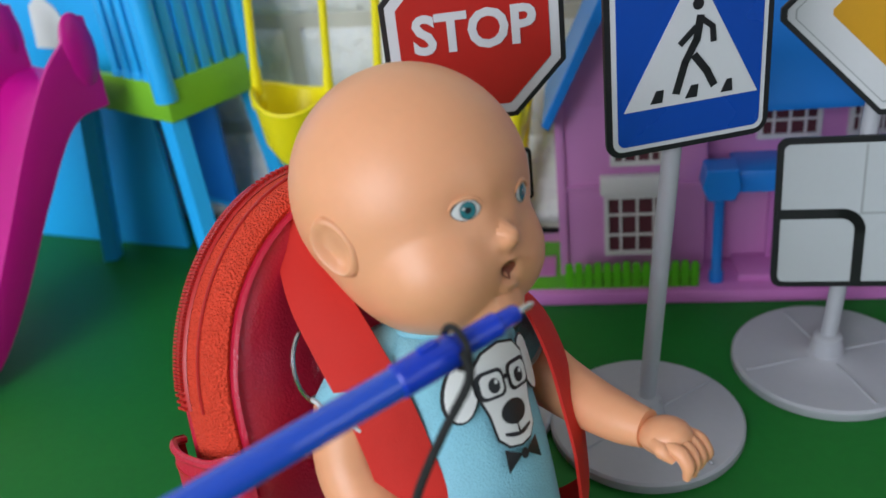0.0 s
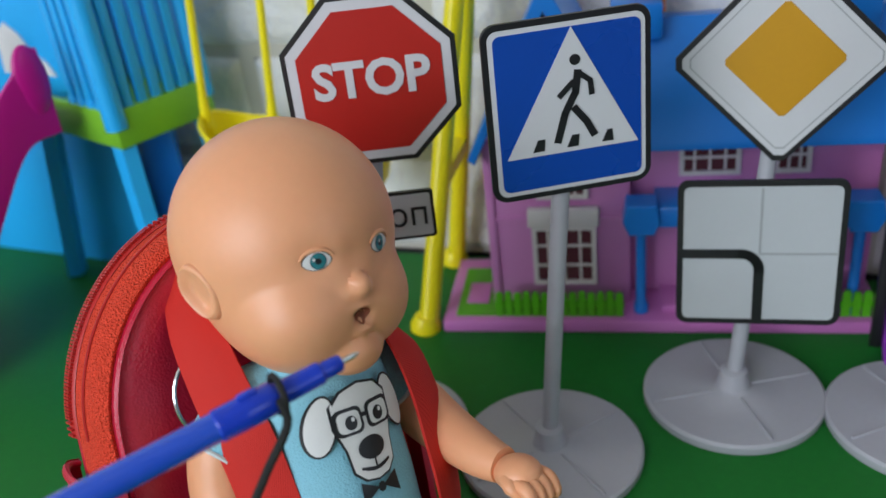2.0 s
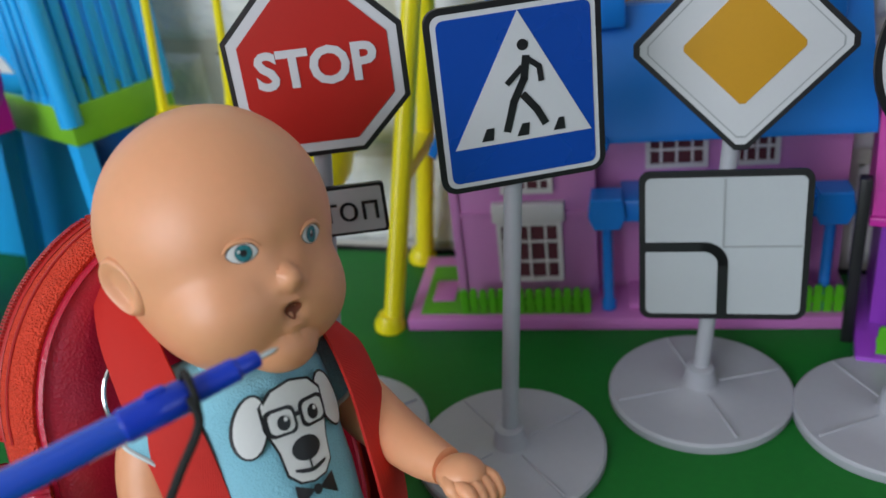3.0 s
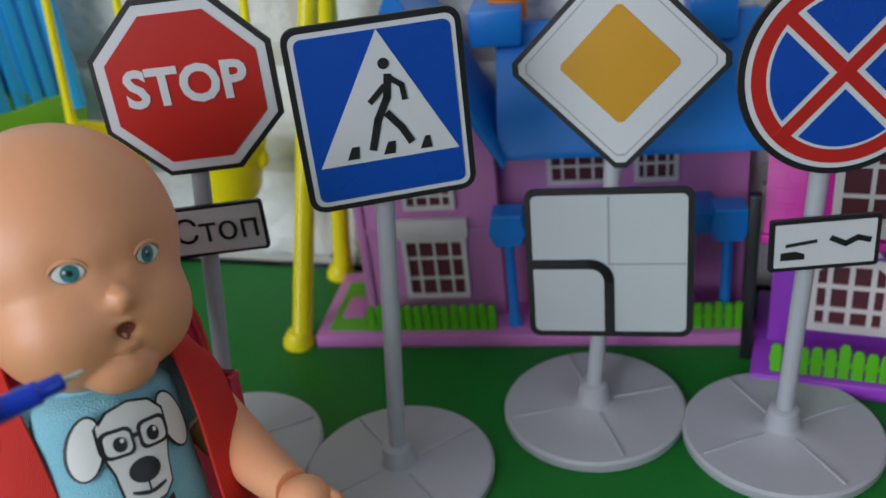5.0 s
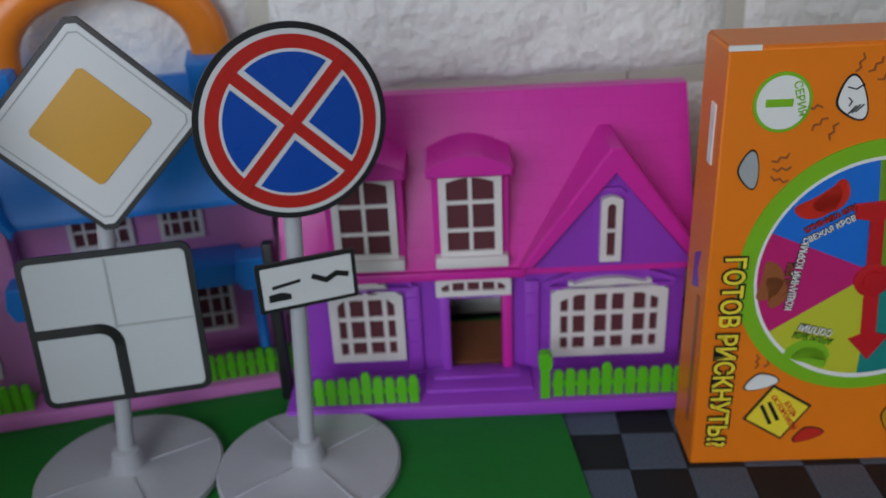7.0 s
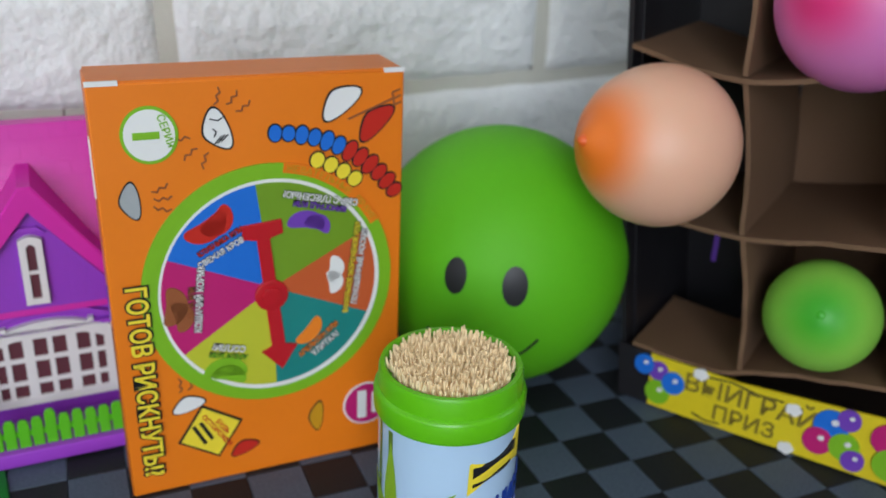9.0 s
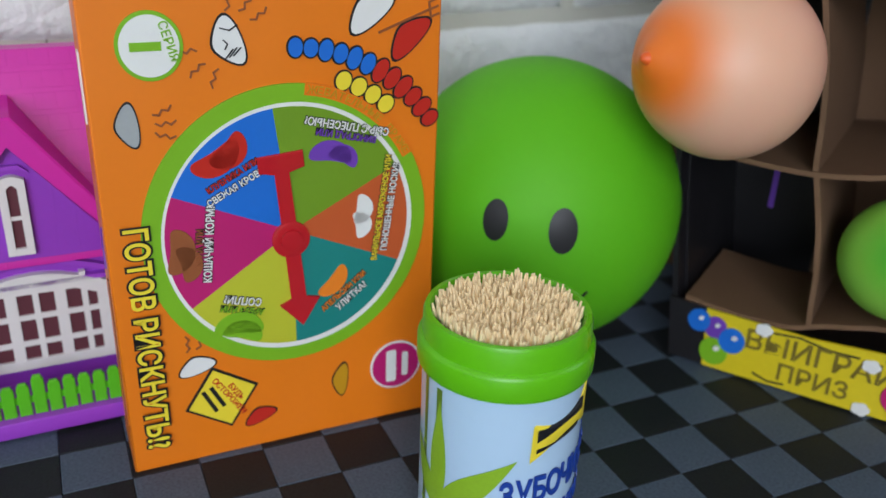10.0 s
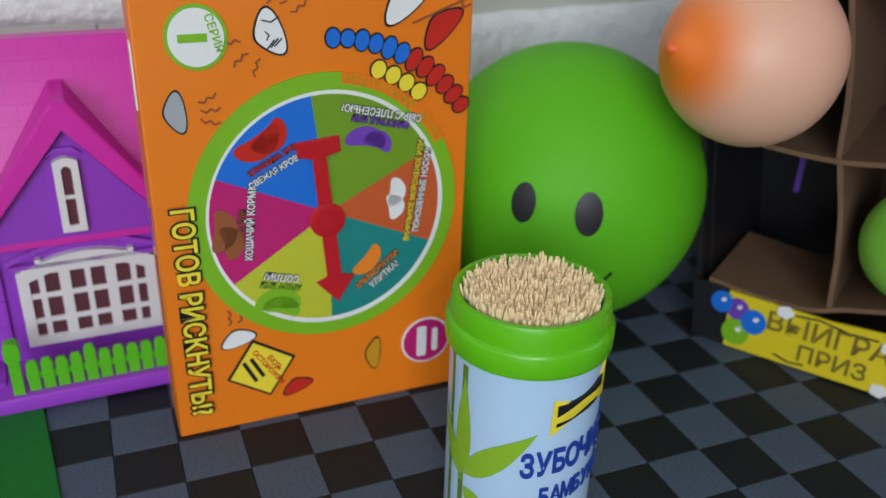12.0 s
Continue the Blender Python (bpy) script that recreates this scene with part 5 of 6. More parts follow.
def sweets_box():
    W, H, D = 0.1395, 0.2075, 0.034
    th = thing("sweets_box", "orange printed card sweets box with spinner wheel window", "box", pose(0.3005, 0.385, 0.0, 0, 0, -5.5))
    part("body", slab(0, W, 0.0, D, 0, H, 0.0008, 1), CARD_OR, th)
    part("lid_flap", slab(0.001, W - 0.001, 0.0012, D - 0.001, H, H + 0.0010), CARD_EDGE, th)
    for x0, x1 in ((0.0, 0.013), (W - 0.010, W)):
        part("tuck_tab", slab(x0, x1, -0.0003, 0.0015, H - 0.0008, H + 0.0012), PRINT_WHITE, th, "pale bare card tab edge")
    part("torn_label", slab(-0.0006, 0.0, 0.010, 0.016, 0.155, 0.182), PRINT_WHITE, th, "white torn sticker")
    part("side_patch", prism([(0, 0), (0.010, 0.004), (0.006, 0.012), (0.009, 0.022), (0.001, 0.018)], -0.0004, 0.0), PRINT_VIOLET, th, "violet printed blob", Matrix.Translation((0, 0.022, 0.090)) @ Matrix.Rotation(radians(-90), 4, "Z"))
    part("side_print", slab(-0.0005, 0.0, 0.008, 0.012, 0.02, 0.09), PRINT_BROWN, th, "dim printed bars")
    y = -0.0004
    # the wheel
    cx, cz, R = 0.0735, 0.1058, 0.0605
    part("wheel_rim", prism(ring_pts(cx, cz, R, R * 1.03, 72), y - 0.0006, y + 0.0004, 0.0004), WHEEL_G, th)
    part("rim_band", prism(ring_pts(cx, cz, R * 1.004, R * 1.034, 24, 28, 83) + ring_pts(cx, cz, R * 0.925, R * 0.953, 24, 28, 83)[::-1], y - 0.0008, y), CARD_OR, th, "orange band on the wheel's rim")
    part("wheel_edge", prism(ring_pts(cx + 0.0005, cz - 0.0005, R * 0.885, R * 0.915, 72), y - 0.0009, y), PRINT_WHITE, th)
    r2 = R * 0.855
    angs = (97, 157, 213, 270, 337, 27)
    cols = (PRINT_BLUE, PRINT_PINK, PRINT_OLIVE, PRINT_TEAL, PRINT_RED, PRINT_GREEN)
    for i in range(6):
        a0, a1 = angs[i], angs[(i + 1) % 6]
        if a1 < a0:
            a1 += 360
        pts = [(cx, cz)] + ring_pts(cx, cz, r2, r2 * 1.03, 16, a0, a1)
        part("wheel_field", prism(pts, y - 0.0012, y - 0.0006), cols[i], th)
    # printed sweets and words on the fields
    def bean(x, z, w, h, tilt, material, m2=None):
        bm = prism([(w * 0.62 * math.cos(t), h * (0.62 * math.sin(t) * (1 + 0.25 * math.cos(t) ** 2) + 0.40 * math.cos(t) ** 2)) for t in (2 * math.pi * i / 24 for i in range(24))], -0.0003, 0.0002)
        part("printed_sweet", bm, material, th, "", at(x, y - 0.0014, z, tilt))

    def words(body, x, z, size, tilt, material=PRINT_WHITE):
        writing("word_outline", body, size * 1.06, BLACK, th, at(x, y - 0.0015, z, tilt), depth=0.00012, bold=0.085, squeeze=0.86)
        writing("lettering", body, size * 1.06, material, th, at(x, y - 0.0019, z, tilt), depth=0.00012, bold=0.02, squeeze=0.86)
    bean(cx + 0.0175, cz + 0.0335, 0.015, 0.007, 170, PRINT_VIOLET)
    bean(cx + 0.0235, cz + 0.0315, 0.011, 0.006, 150, PRINT_VIOLET)
    words("СЫР С ПЛЕСЕНЬЮ?", cx + 0.0245, cz + 0.0435, 0.0042, 167)
    words("ВИНОГРАД ИЛИ", cx + 0.0240, cz + 0.0395, 0.0036, 167, PRINT_VIOLET)
    bean(cx + 0.0320, cz + 0.0055, 0.011, 0.006, 80, PRINT_WHITE)
    bean(cx + 0.0315, cz - 0.0010, 0.010, 0.006, 100, PRINT_WHITE)
    words("ВАНИЛЬНОЕ МОРОЖЕНОЕ ИЛИ", cx + 0.0395, cz + 0.0050, 0.0034, 82, PRINT_YEL)
    words("ПОНОШЕННЫЕ НОСКИ?", cx + 0.0435, cz + 0.0050, 0.0038, 82)
    bean(cx + 0.0185, cz - 0.0275, 0.014, 0.006, 48, ORANGE_P)
    words("АПЕЛЬСИН ИЛИ", cx + 0.0220, cz - 0.0320, 0.0034, 38, ORANGE_P)
    words("УЛИТКА?", cx + 0.0255, cz - 0.0350, 0.0042, 38)
    bean(cx - 0.0245, cz - 0.0390, 0.017, 0.008, 175, WHEEL_G)
    bean(cx - 0.0225, cz - 0.0425, 0.014, 0.007, 160, WHEEL_G)
    words("СОПЛИ?", cx - 0.0225, cz - 0.0285, 0.0044, 165)
    words("АРБУЗ ИЛИ", cx - 0.0230, cz - 0.0330, 0.0036, 165, WHEEL_G)
    bean(cx - 0.0285, cz + 0.0330, 0.017, 0.008, 30, BEAN_RED)
    bean(cx - 0.0230, cz + 0.0360, 0.014, 0.008, 45, BEAN_RED)
    words("КЛУБНИКА ИЛИ", cx - 0.0235, cz + 0.0270, 0.0032, 28, BEAN_RED)
    words("СВЕЖАЯ КРОВЬ", cx - 0.0225, cz + 0.0222, 0.0036, 28)
    bean(cx - 0.0450, cz - 0.0030, 0.016, 0.008, 82, PRINT_BROWN)
    bean(cx - 0.0420, cz - 0.0080, 0.013, 0.007, 100, PRINT_BROWN)
    words("КОЛА ИЛИ", cx - 0.0385, cz - 0.0020, 0.0034, 84, PRINT_BROWN)
    words("КОШАЧИЙ КОРМ?", cx - 0.0345, cz - 0.0010, 0.0042, 84)
    # the spinner
    sp = part("spinner", lathe([(0, 0), (0.0080, 0), (0.0080, 0.0014), (0.0060, 0.0020), (0.0045, 0.0018), (0.0045, 0.0030), (0.0018, 0.0034), (0, 0.0030)], 36), ARROW, th, "red plastic spinner arrow", Matrix.Translation((cx - 0.0010, y - 0.0012, cz - 0.0035)) @ Matrix.Rotation(radians(90), 4, "X"))
    part("arrow", prism([(-0.0030, -0.028), (-0.0085, -0.030), (0.0005, -0.042), (0.0095, -0.030), (0.0030, -0.028), (0.0024, 0.030), (0.0095, 0.031), (0.0095, 0.038), (-0.0095, 0.038), (-0.0095, 0.031), (-0.0030, 0.030)], -0.0026, -0.0012, 0.0004), ARROW, th, "red plastic arrow", at(cx - 0.0010, y, cz - 0.0035, 5))
    # words and shapes on the card
    part("number_ring", prism(ring_pts(0.0235, 0.1850, 0.0120, 0.0128, 40), y - 0.0003, y + 0.0003), WHEEL_G, th)
    part("number_disc", prism(ring_pts(0.0235, 0.1850, 0.0106, 0.0113, 40), y - 0.0006, y), PRINT_WHITE, th)
    writing("number", "1", 0.0135, WHEEL_G, th, at(0.0215, y - 0.0008, 0.1850, -90), bold=0.07)
    writing("lettering", "СЕРИЯ", 0.0046, WHEEL_G, th, at(0.0302, y - 0.0008, 0.1865, -75), bold=0.01)
    words("ГОТОВ РИСКНУТЬ!?", 0.0105, 0.0640, 0.0118, -90, PRINT_YEL)
    for i, ch in enumerate("ЖЕВАТЕЛЬНЫЕ ДРАЖЕ"):
        a = radians(80 - i * 3.1)
        writing("lettering", ch, 0.0046, SIGN_YEL, th, at(cx + R * 0.962 * math.cos(a), y - 0.0011, cz + R * 0.990 * math.sin(a), math.degrees(a) - 90), bold=0.01)
    # the title, as plain coloured blocks along a bow
    def title_blob(a, rr, w, h, k, material, label):
        """A fat plain oval with a dark edge."""
        m = at(cx + rr * math.cos(a), y - 0.0004, cz + rr * 1.02 * math.sin(a), math.degrees(a) - 90)
        for grow, y0, y1, mt, name in ((0.0007, -0.0002, 0.0003, BLACK, "title_blob_edge"), (0.0, -0.0006, -0.0001, material, "title_blob")):
            part(name, prism(ring_pts(0, 0, w + grow, h + grow, 20), y0 - 0.00002 * k, y1), mt, th, label if mt is material else "", m)
    for i in range(12):
        title_blob(radians(87 - i * 4.75), 0.0748, 0.0029, 0.0052 - 0.0002 * abs(i - 7) - 0.0005 * (i % 2), i, PRINT_BLUE if i < 6 else BEAN_RED, "plain coloured title shape")
    for i in range(4):
        title_blob(radians(69 - i * 6.2), 0.0650, 0.0032, 0.0038, i + 1, PRINT_YEL, "plain yellow title shape")
    # little printed figures, kept as plain bean shapes
    for x, z, w, h, tl, m1 in ((0.0525, 0.1855, 0.016, 0.011, 110, PRINT_WHITE), (0.0135, 0.1560, 0.014, 0.008, 95, LINE), (0.1085, 0.1940, 0.018, 0.011, 38, PRINT_WHITE), (0.1255, 0.1835, 0.018, 0.010, 45, BEAN_RED), (0.0945, 0.0270, 0.014, 0.007, 85, SIGN_YEL), (0.0300, 0.0480, 0.013, 0.008, 15, PRINT_WHITE), (0.0560, 0.0165, 0.012, 0.007, 20, BEAN_RED)):
        part("printed_edge", prism([(w * 1.1 * (math.cos(t) * (1 + 0.2 * math.cos(2 * t))) * 0.5, h * 1.15 * (math.sin(t) - 0.2 * math.cos(2 * t)) * 0.5) for t in (2 * math.pi * i / 24 for i in range(24))], -0.0002, 0.0002), BLACK, th, "", at(x, y, z, tl))
        part("printed_shape", prism([(w * (math.cos(t) * (1 + 0.2 * math.cos(2 * t))) * 0.5, h * (math.sin(t) - 0.2 * math.cos(2 * t)) * 0.5) for t in (2 * math.pi * i / 24 for i in range(24))], -0.0004, 0.0), m1, th, "", at(x, y, z, tl))
    for x, z, a in ((0.0520, 0.1965, 75), (0.0570, 0.1960, 50), (0.0610, 0.1925, 35), (0.0400, 0.1830, 190), (0.0425, 0.1780, 220), (0.0470, 0.1755, 250), (0.0225, 0.1590, 25), (0.0230, 0.1555, 5), (0.0225, 0.1520, -15), (0.0270, 0.0560, 90), (0.0310, 0.0565, 70)):
        c, n = Vector((math.cos(radians(a)), math.sin(radians(a)))), Vector((-math.sin(radians(a)), math.cos(radians(a))))
        way = [Vector((x, z)) + c * 0.0019 * k + n * 0.0007 * (-1) ** k for k in range(5)]
        part("wavy_line", stroke([tuple(p) for p in way], 0.0007, y - 0.0003, y + 0.0001), PRINT_BROWN, th)
    # ink lines on the printed sock
    for way in (((0.0490, 0.1905), (0.0525, 0.1895), (0.0555, 0.1915)), ((0.0500, 0.1860), (0.0515, 0.1845), (0.0505, 0.1825)), ((0.0535, 0.1800), (0.0565, 0.1830)), ((0.0520, 0.1795), (0.0550, 0.1830)), ((0.0505, 0.1790), (0.0535, 0.1825))):
        part("ink_line", stroke(list(way), 0.0005, y - 0.0008, y - 0.0003), BLACK, th)
    for dx, dz in ((0.0, 0.0030), (0.0010, 0.0), (0.0020, -0.0030)):
        part("fork_line", stroke([(0.1335 + dx * 0.4, 0.1943 + dz), (0.1372 + dx * 0.4, 0.1957 + dz)], 0.0008, y - 0.0004, y + 0.0001), PRINT_BROWN, th)
    part("fork_line", stroke([(0.1335, 0.1975), (0.1345, 0.1912)], 0.0008, y - 0.0005, y + 0.0001), PRINT_BROWN, th)
    part("fork_line", stroke([(0.1120, 0.1860), (0.1340, 0.1945)], 0.0009, y - 0.0004, y + 0.0001), PRINT_BROWN, th)
    # warning diamond and maker's badge in plain shapes
    d = [(0.0395 + s * 0.0165 * math.cos(radians(a)), 0.0305 + 0.0165 * math.sin(radians(a))) for a, s in ((12, 1), (102, 1), (192, 1), (282, 1))]
    part("warning_edge", prism(d, y - 0.0003, y + 0.0002), BLACK, th)
    part("warning_face", prism([(0.0395 + (x - 0.0395) * 0.9, 0.0305 + (z - 0.0305) * 0.9) for x, z in d], y - 0.0006, y), PRINT_YEL, th)
    writing("lettering", "БУДЬ\nОСТОРОЖЕН", 0.0036, BEAN_RED, th, at(0.0440, y - 0.0008, 0.0315, -58), bold=0.01)
    part("small_print", stroke([(0.0350, 0.0365), (0.0400, 0.0265)], 0.0018, y - 0.0009, y - 0.0004, stroke([(0.0315, 0.0350), (0.0365, 0.0245)], 0.0018, y - 0.0009, y - 0.0004)), BLACK, th)
    part("badge_edge", prism(ring_pts(0.1215, 0.0290, 0.0128, 0.0128, 40), y - 0.0003, y + 0.0002), PRINT_WHITE, th)
    part("badge", prism(ring_pts(0.1215, 0.0290, 0.0118, 0.0118, 40), y - 0.0006, y), PRINT_PINK, th)
    part("badge_mark", prism(round_rect(0.1165, 0.1215, 0.0205, 0.0375, 0.001), y - 0.0009, y - 0.0004), PRINT_WHITE, th)
    part("badge_mark", prism(round_rect(0.1245, 0.1275, 0.0225, 0.0355, 0.001), y - 0.0009, y - 0.0004), PRINT_WHITE, th)


sweets_box()

# ---- the toothpick jar ----


def jar():
    J = Vector((0.4185, 0.281, 0.0))
    face = math.atan2(0.057 - J.y, 0.255 - J.x)
    th = thing("toothpick_jar", "toothpick jar with bright green lid and pale label", "jar", Matrix.Translation(J) @ Matrix.Rotation(face, 4, "Z") @ Matrix.Scale(1.075, 4))
    part("body", lathe([(0, 0), (0.0270, 0), (0.0282, 0.0015), (0.0282, 0.080), (0.026, 0.081)], 72), JAR_LABEL, th, "glossy pale blue printed label")
    part("lid", lathe([(0.0280, 0.0785), (0.0298, 0.0790), (0.0302, 0.080), (0.0302, 0.0872), (0.0296, 0.0884), (0.0286, 0.0890), (0.0284, 0.0960), (0.0278, 0.0976), (0.0262, 0.0978), (0.0252, 0.0966), (0.0252, 0.091), (0, 0.091)], 72), JAR_GREEN, th, "bright green plastic lid")

    def wrap(pts, lift, material, name, label=""):
        """A flat outline (degrees round the jar, height) laid on its side."""
        n = len(pts)
        ca, cz = sum(p[0] for p in pts) / n, sum(p[1] for p in pts) / n
        b2 = bmesh.new()
        r = 0.0282 + lift
        rows = [[b2.verts.new((r * math.cos(radians(ca + (a - ca) * t)), r * math.sin(radians(ca + (a - ca) * t)), cz + (z - cz) * t)) for a, z in pts] for t in (1, 0.75, 0.5, 0.25)]
        mid = b2.verts.new((r * math.cos(radians(ca)), r * math.sin(radians(ca)), cz))
        for p, q in zip(rows, rows[1:]):
            for k in range(n):
                b2.faces.new((p[k], p[(k + 1) % n], q[(k + 1) % n], q[k]))
        for k in range(n):
            b2.faces.new((rows[-1][k], rows[-1][(k + 1) % n], mid))
        return part(name, b2, material, th, label)

    def leaf(a0, z0, a1, z1, w):
        pts = []
        for s in (1, -1):
            for i in range(10):
                t = i / 9 if s > 0 else 1 - i / 9
                k = w * math.sin(math.pi * t ** 0.7) * s * (0.55 if s > 0 else 0.45)
                da, dz = (a1 - a0), (z1 - z0)
                ln = math.hypot(da * 0.0005, dz) or 1
                pts.append((a0 + da * t - dz / ln * k / 0.0005, z0 + dz * t + da * 0.0005 / ln * k))
        return pts
    # angles run to the left as seen, so negative is to the right
    for a, z0, z1, w in ((-61, 0.0, 0.078, 2.4), (-45, 0.0, 0.076, 2.8)):
        wrap([(a - w, z0), (a + w, z0), (a + w, z1), (a - w, z1)], 0.0002, STALK, "printed_stalk")
        for z in (0.026, 0.050):
            wrap([(a - w * 1.2, z), (a + w * 1.2, z), (a + w * 1.2, z + 0.0012), (a - w * 1.2, z + 0.0012)], 0.0003, LEAF, "printed_joint")
    wrap(leaf(-41, 0.030, 14, 0.056, 0.010), 0.0004, LEAF, "printed_leaf")
    wrap(leaf(-43, 0.030, -44, 0.072, 0.008), 0.0003, LEAF, "printed_leaf")
    wrap(leaf(-43, 0.028, -74, 0.052, 0.008), 0.0004, LEAF, "printed_leaf")
    wrap(leaf(-41, 0.024, -8, 0.008, 0.008), 0.0004, LEAF, "printed_leaf")
    wrap([(22, 0.0545), (80, 0.0610), (80, 0.0755), (23, 0.0690)], 0.0005, PRINT_YEL, "label_band", "yellow printed band")
    wrap([(26, 0.0625), (70, 0.0676), (70, 0.0722), (26, 0.0672)], 0.0007, BLACK, "label_mark", "plain black bar")
    wrap([(26, 0.0582), (64, 0.0627), (64, 0.0642), (26, 0.0598)], 0.0007, BLACK, "label_mark", "plain black bar")

    def round_words(body, a0, z, size, step, material):
        for i, ch in enumerate(body):
            a = radians(a0 + i * step)
            r = 0.0282 + 0.0006
            m = Matrix.Translation((r * math.cos(a), r * math.sin(a), z + i * size * 0.05)) @ Matrix.Rotation(a + math.pi / 2, 4, "Z")
            writing("lettering", ch, size, material, th, m, bold=0.03, squeeze=0.66)
    round_words("ЗУБОЧИСТКИ", 8, 0.0415, 0.0136, 11.6, LABEL_TXT)
    round_words("БАМБУКОВЫЕ", 22, 0.0275, 0.0100, 9.4, LABEL_TXT)
    # the picks: too many to count
    rnd = random.Random(7)
    bm = bmesh.new()
    for i in range(950):
        r = 0.0230 * math.sqrt((i + 0.5) / 950)
        a = i * 2.39996 + rnd.uniform(-0.2, 0.2)
        x, y = r * math.cos(a), r * math.sin(a)
        if 0.0 < x * 0.3 - y * 0.95 < 0.0012 and x < 0.012:
            continue
        lean = (x * 0.05 + rnd.uniform(-0.0014, 0.0014), y * 0.05 + rnd.uniform(-0.0014, 0.0014))
        h = 0.0988 + 0.0020 * noise.noise(Vector((x * 120, y * 120, 1.0))) + rnd.uniform(-0.0012, 0.0012)
        tube([(x * 0.86, y * 0.86, 0.0905), (x + lean[0] * 0.7, y + lean[1] * 0.7, h - 0.004), (x + lean[0], y + lean[1], h)], [0.00085, 0.00085, 0.00035], 5, bm)
    # added disc in stick colour, lightens the dark gaps between picks
    lathe([(0, 0.0948), (0.0228, 0.0938), (0.0234, 0.0905)], 24, bm)
    p = single("toothpicks", bm, STICKS, "bundle of pale bamboo toothpicks standing in a jar", "toothpicks", th.matrix_basis.copy(), kind="stuff")


jar()

# ---- balloons and the prize shelf ----


def balloon_ball(name, c, r, material, label, tip, egg=0.0, nipple=0.16, dark=None):
    """A blown balloon: a slightly egg-shaped skin and its thick rubber nipple."""
    th = thing(name, label, "balloon", Matrix.Translation(c) @ Vector(tip).to_track_quat("Z", "Y").to_matrix().to_4x4(), "balloons")
    bm = bmesh.new()
    bmesh.ops.create_uvsphere(bm, u_segments=64, v_segments=48, radius=1)
    for v in bm.verts:
        p = v.co.copy()
        k = r * (1 + egg * p.z)
        v.co = Vector((p.x * r * (1 - egg * 0.4 * p.z), p.y * r * (1 - egg * 0.4 * p.z), p.z * k))
        if p.z > 0.93:
            v.co.z += r * nipple * 0.5 * ((p.z - 0.93) / 0.07) ** 2
    part("skin", bm, material, th)
    z = r * (1 + egg + nipple * 0.5)
    n = r * nipple
    part("nipple", lathe([(r * 0.17, z - n * 0.95), (r * 0.115, z - n * 0.5), (r * 0.075, z - n * 0.1), (r * 0.055, z + n * 0.15), (r * 0.03, z + n * 0.28), (0, z + n * 0.32)], 24), dark, th, "thick dark rubber nipple")
    return th


def face_balloon():
    C, R = Vector((0.532, 0.420, 0.0785)), 0.0785
    th = thing("green_balloon", "large round green balloon with printed black ovals", "balloon", Matrix.Translation(C), "balloons")
    bm = ball((0, 0, 0), (R, R, R * 0.997), u=96, v=64)
    part("skin", bm, BALLOON, th)

    def oval(p, w, h, name):
        d = (Vector(p) - C).normalized()
        side = Vector((0, 0, 1)).cross(d).normalized()
        up = d.cross(side)
        b2 = bmesh.new()
        rows = []
        for t in (1, 0.66, 0.33):
            rows.append([b2.verts.new((d * R + side * w * t * math.cos(a) + up * h * t * math.sin(a)).normalized() * (R + 0.0004)) for a in (2 * math.pi * i / 28 for i in range(28))])
        mid = b2.verts.new(d * (R + 0.0004))
        for r, q in zip(rows, rows[1:]):
            for k in range(28):
                b2.faces.new((r[k], r[(k + 1) % 28], q[(k + 1) % 28], q[k]))
        for k in range(28):
            b2.faces.new((rows[-1][k], rows[-1][(k + 1) % 28], mid))
        part(name, b2, BLACK, th)
    oval((0.4735, 0.3720, 0.0950), 0.0062, 0.0102, "printed_oval")
    oval((0.4995, 0.3550, 0.0918), 0.0070, 0.0112, "printed_oval")
    base = (Vector((0.4865, 0.3635, 0.093)) - C).normalized()
    side = Vector((0, 0, 1)).cross(base).normalized()
    pts = []
    for i in range(25):
        t = -1 + i / 12
        q = base * R + side * 0.034 * t + Vector((0, 0, -0.058 + 0.022 * t * t))
        pts.append(q.normalized() * (R + 0.0002))
    part("printed_curve", tube(pts, 0.0008, 8), BLACK, th)


